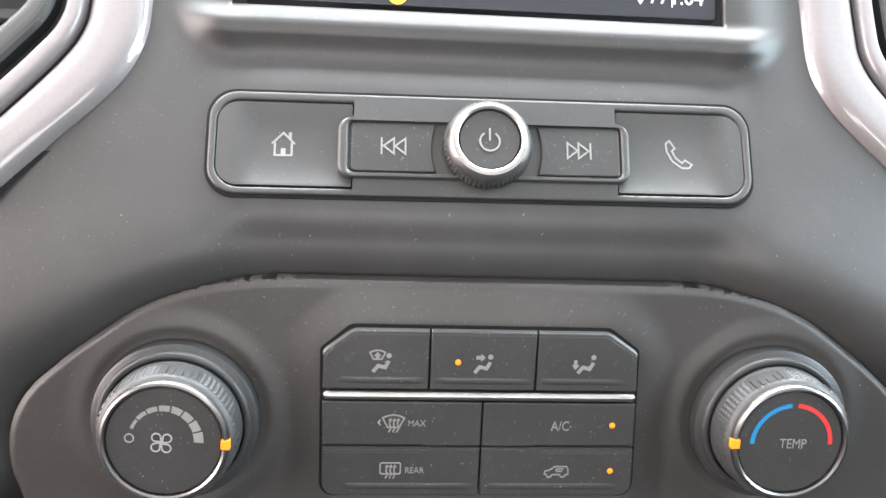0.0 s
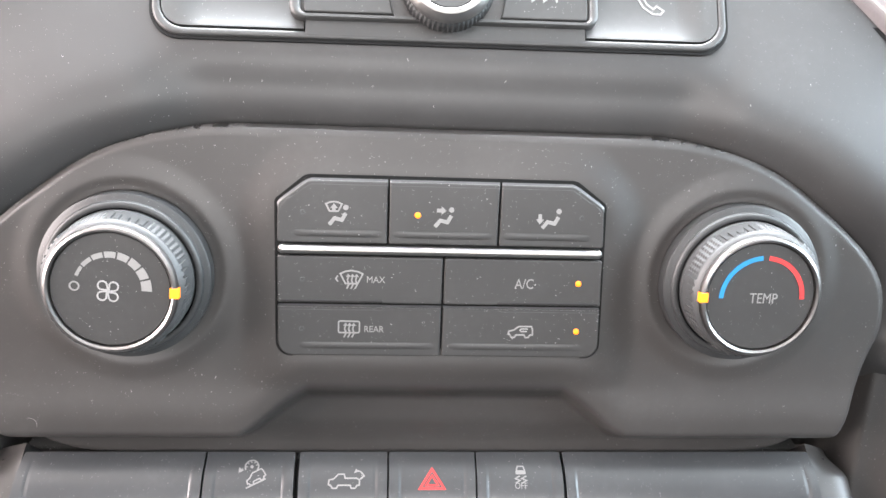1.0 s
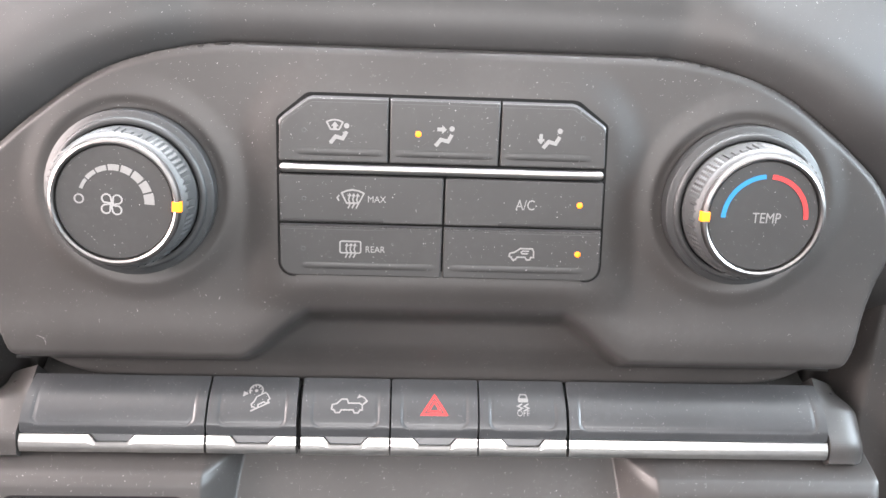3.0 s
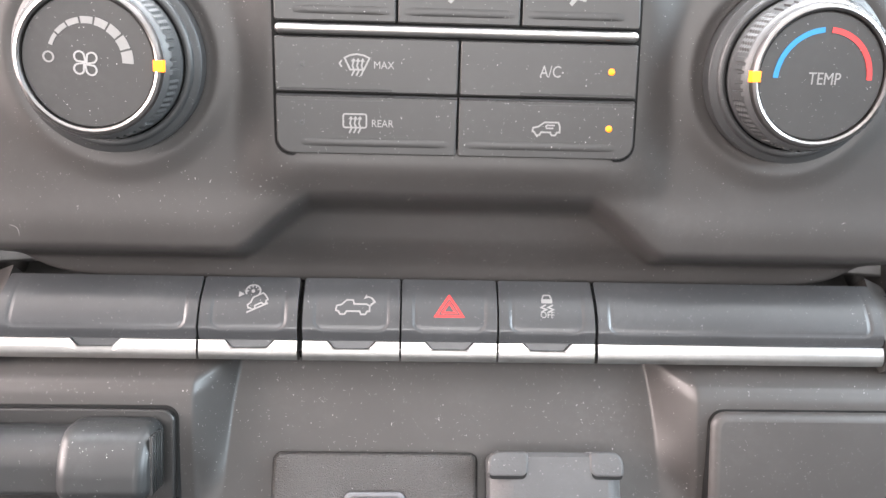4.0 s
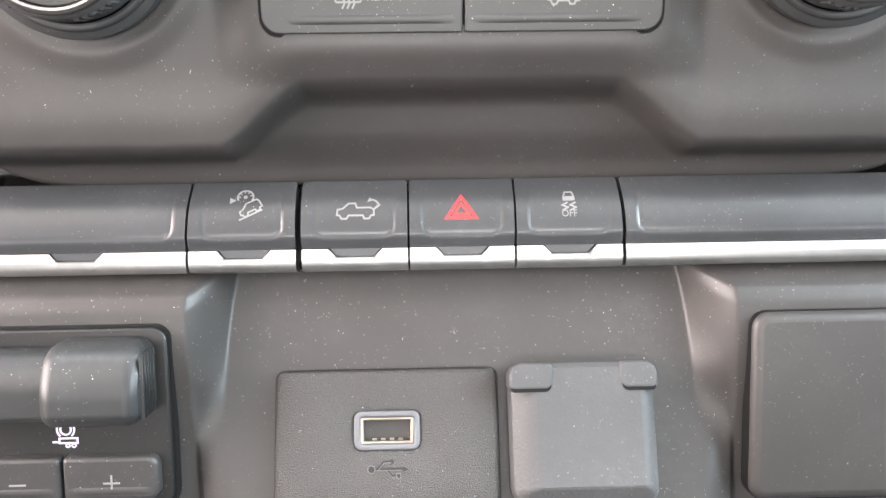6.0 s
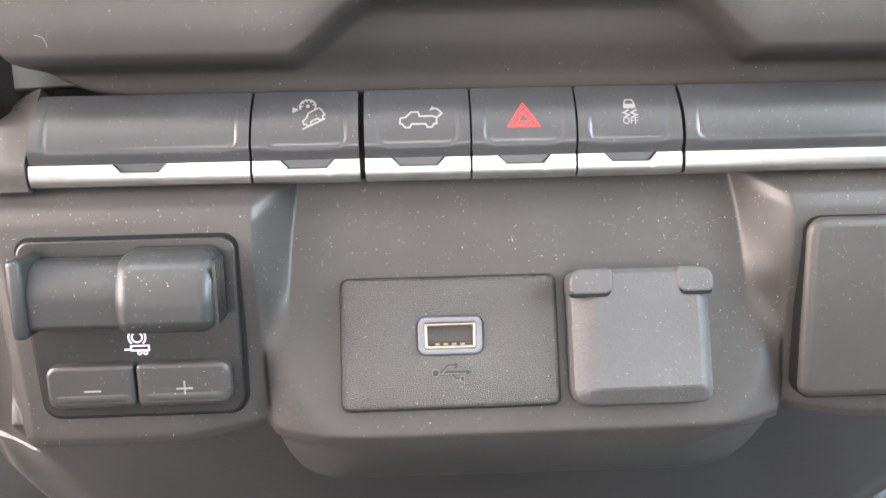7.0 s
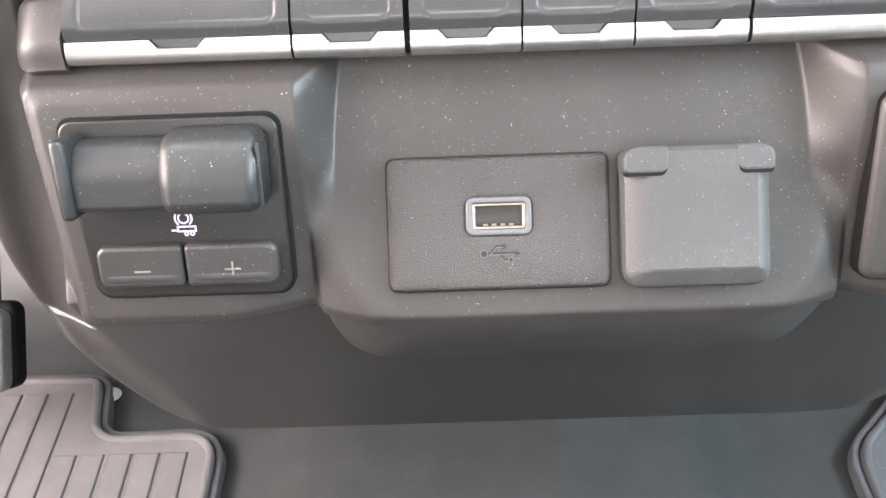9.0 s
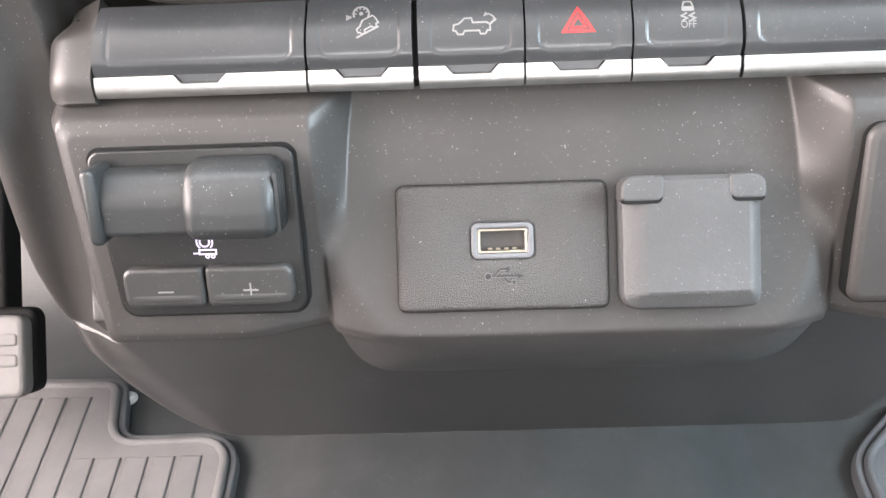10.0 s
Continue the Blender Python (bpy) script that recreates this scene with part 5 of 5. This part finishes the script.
part("grip_ribs", bm, HOOD, lever, "fine ribs on the hood's end")

# ---- blank cover on the far side ----
blank = thing("blank_cover", plane_pose(0.1160, 0.6945, *BRAKE), "plain dark grey blanking cover with rounded corners", "blanking cover")
bp = round_poly(rect(-0.0366, -0.0272, 0.0228, 0.0256), 0.0046, 7)
part("shadow_gap", slab([(x * 1.004, y * 1.006) for x, y in bp], -0.004, 0.0003), GAP, blank)
part("cover", slab(bp, -0.004, 0.0024, 0.0028, 6), HOUSING, blank)

# ---- footwell ----
bm = bmesh.new()
nx, ny = 90, 40
grid = []
for i in range(nx + 1):
    row = []
    for j in range(ny + 1):
        x, y = -0.95 + 1.9 * i / nx, -1.45 + 2.3 * j / ny
        hump = 0.035 * float(1 - ease(0.12, 0.20, np.float64(abs(x))))
        rise = 0.22 * float(ease(0.50, 0.80, np.float64(y)))
        row.append(bm.verts.new((x, y, 0.295 + hump + rise + 0.002 * noise.noise((x * 9, y * 9, 0)))))
    grid.append(row)
for i in range(nx):
    for j in range(ny):
        bm.faces.new((grid[i][j], grid[i + 1][j], grid[i + 1][j + 1], grid[i][j + 1]))
tagged(part("floor", bm, VINYL), "dark grey moulded vinyl floor with a low hump", "floor", kind="structure")


def floor_mat(name, outline, z, ribs, x0, x1, y0, y1, lean, label, material):
    m = thing(name, pose(0, 0, z), label, "floor mat", "floor mats")
    part("tray", slab(outline, -0.006, 0.006, 0.003), material, m)
    rim_in = inset(outline, 0.007)
    part("rim", frame_slab(outline, rim_in, 0.004, 0.0085, 0.003), material, m)
    part("edge_binding", frame_slab(inset(outline, -0.006), inset(outline, -0.0002), -0.008, 0.0035, 0.002), MATDARK, m, "black rubber edge binding")
    for k in range(ribs):
        x = x0 + (x1 - x0) * k / (ribs - 1)
        bm = bmesh.new()
        top = y1(x)
        pts = [(x - 0.0090, y0), (x + 0.0090, y0), (x + 0.0090 + lean, top), (x - 0.0090 + lean, top)]
        slab(pts, 0.005, 0.0078, 0.0016, bm=bm)
        part("rib", bm, material, m)
    return m


left_mat = round_poly([(-0.62, 0.02), (-0.212, 0.02), (-0.2170, 0.395), (-0.312, 0.393), (-0.325, 0.453), (-0.62, 0.456)], [0.03, 0.03, 0.026, 0.022, 0.014, 0.03], 8)
floor_mat("floor_mat", left_mat, 0.304, 18, -0.600, -0.241, 0.05, lambda x: 0.376 if x > -0.332 else 0.436, -0.006, "ribbed rubber floor mat in the driver's footwell, grey lightened for window light", MAT)
right_mat = round_poly([(0.245, 0.02), (0.62, 0.02), (0.62, 0.46), (0.36, 0.45), (0.262, 0.362)], [0.03, 0.03, 0.03, 0.05, 0.04], 7)
floor_mat("floor_mat", right_mat, 0.304, 16, 0.272, 0.600, 0.05, lambda x: min(0.42, 0.335 + (x - 0.262) * 0.9), 0.0, "ribbed rubber floor mat in the passenger's footwell, colour darkened for shade", MATDARK)

pedal = thing("accelerator_pedal", pose(-0.381, 0.402, 0.404, 48, 0, 0), "grey ribbed accelerator pedal on a dark arm", "pedal")
part("pad", slab(round_poly(rect(-0.035, -0.030, 0.035, 0.029), 0.008, 5), 0.0, 0.012, 0.004), PEDAL, pedal)
for k in range(2):
    part("rib", slab(round_poly(rect(-0.031, -0.008 + 0.0150 * k, 0.031, 0.002 + 0.0150 * k), 0.003, 3), 0.010, 0.0130, 0.0022, 4), PEDAL, pedal)
part("backing", slab(round_poly(rect(-0.037, -0.029, 0.038, 0.034), 0.009, 5), -0.014, -0.0005, 0.003), GAP, pedal, "black pedal backing")
part("arm", slab(round_poly(rect(-0.010, 0.02, 0.010, 0.30), 0.004, 3), -0.034, -0.012, 0.003), GAP, pedal)

bolt = thing("floor_bolt", pose(-0.3180, 0.4440, 0.2965), "small bright metal bolt head beside the floor mat", "bolt")
part("washer", lathe([(0.0065, 0.0), (0.0065, 0.0015), (0.006, 0.002), (0.0, 0.002)], 28), STEEL, bolt)
part("head", lathe([(0.0046, 0.0015), (0.0046, 0.005), (0.0040, 0.0058), (0.0, 0.0060)], 6), STEEL, bolt)

# ---- lint and stray fibres lying on the panels ----
rng = random.Random(7)
bm = bmesh.new()


def fibre(x, z, depth, length, bend, turn):
    """A hair-thin curved fibre on a panel."""
    pts = [((s - 0.5) * length, bend * length * math.sin(math.pi * s)) for s in (0, 0.2, 0.4, 0.6, 0.8, 1.0)]
    ca, sa = math.cos(turn), math.sin(turn)
    left, right = [], []
    for u, v in pts:
        px, pz = x + u * ca - v * sa, z + u * sa + v * ca
        py = float(depth(np.float64(px), np.float64(pz))) - 0.00012
        left.append(bm.verts.new((px - sa * 0.00006, py, pz + ca * 0.00006)))
        right.append(bm.verts.new((px + sa * 0.00006, py, pz - ca * 0.00006)))
    for i in range(len(pts) - 1):
        bm.faces.new((left[i], right[i], right[i + 1], left[i + 1]))


fibre(-0.1213, 0.7663, house_depth, 0.0040, 0.28, -0.9)
for _ in range(9):
    fibre(rng.uniform(-0.12, 0.12), rng.uniform(0.772, 0.786), house_depth, rng.uniform(0.0003, 0.0010), rng.uniform(-0.2, 0.2), rng.uniform(0, 3.1))
for _ in range(14):
    fibre(rng.uniform(-0.12, 0.12), rng.uniform(0.862, 0.878), fascia_depth, rng.uniform(0.0003, 0.0009), rng.uniform(-0.2, 0.2), rng.uniform(0, 3.1))
for _ in range(22):
    fibre(rng.uniform(-0.062, 0.066), rng.uniform(0.703, 0.722), lower_depth, rng.uniform(0.0003, 0.0008), rng.uniform(-0.2, 0.2), rng.uniform(0, 3.1))
tagged(part("lint", bm, paint("pale_lint", (0.34, 0.335, 0.32), 0.8)), "pale lint and stray fibres lying on the dark plastic", "lint", kind="stuff")

# ---- plain cabin that closes the place ----
def wall_slab(name, corners, material=CABIN, label="plain grey cabin lining", hole=None, thick=0.03, normal=(0, 0, 1)):
    """A quad wall with thickness; hole: the inner quad left open."""
    bm = bmesh.new()
    n = Vector(normal) * thick
    outer = [Vector(c) for c in corners]
    if hole:
        inner = [Vector(c) for c in hole]
        for i in range(4):
            j = (i + 1) % 4
            q = [outer[i], outer[j], inner[j], inner[i]]
            lo = [bm.verts.new(p) for p in q]
            hi = [bm.verts.new(p + n) for p in q]
            bm.faces.new(lo)
            bm.faces.new(hi[::-1])
            for a in range(4):
                b = (a + 1) % 4
                bm.faces.new((lo[b], lo[a], hi[a], hi[b]))
    else:
        lo = [bm.verts.new(p) for p in outer]
        hi = [bm.verts.new(p + n) for p in outer]
        bm.faces.new(lo)
        bm.faces.new(hi[::-1])
        for a in range(4):
            b = (a + 1) % 4
            bm.faces.new((lo[b], lo[a], hi[a], hi[b]))
    bmesh.ops.recalc_face_normals(bm, faces=bm.faces[:])
    return tagged(part(name, bm, material, smooth=False), label, "wall" if "wall" in name else "ceiling", kind="structure")


for sign, name in ((-1, "wall_west"), (1, "wall_east")):
    x = 0.92 * sign
    wall_slab(name, [(x, -1.45, 0.2), (x, 0.95, 0.2), (x, 0.95, 1.62), (x, -1.45, 1.62)], hole=[(x, -0.85, 0.36), (x, 0.42, 0.36), (x, 0.10, 1.45), (x, -0.85, 1.45)], normal=(sign, 0, 0))
wall_slab("wall_south", [(-0.95, -1.45, 0.2), (0.95, -1.45, 0.2), (0.95, -1.45, 1.62), (-0.95, -1.45, 1.62)], hole=[(-0.62, -1.45, 1.02), (0.62, -1.45, 1.02), (0.62, -1.45, 1.45), (-0.62, -1.45, 1.45)], normal=(0, -1, 0))
# added out of view: blocks low light and floor bounce from the lower panel
wall_slab("wall_light_blocker", [(-0.95, -0.16, 0.2), (0.95, -0.16, 0.2), (0.95, -0.16, 0.80), (-0.95, -0.16, 0.80)], normal=(0, -1, 0), label="unseen dark wall added to keep low light off the lower panel")
wall_slab("wall_north", [(-0.95, 0.84, 0.2), (0.95, 0.84, 0.2), (0.95, 0.84, 1.12), (-0.95, 0.84, 1.12)], normal=(0, 1, 0))
wall_slab("ceiling", [(-0.95, -1.5, 1.60), (0.95, -1.5, 1.60), (0.95, 0.09, 1.60), (-0.95, 0.09, 1.60)], normal=(0, 0, 1), label="plain light grey headliner", material=HEADLINER)
top = tagged(part("dashboard_top", slab(rect(-0.93, 0.33, 0.93, 0.86), 1.045, 1.06, 0.004), FASCIA), "dark grey plastic top of the dashboard", "dashboard", kind="structure")
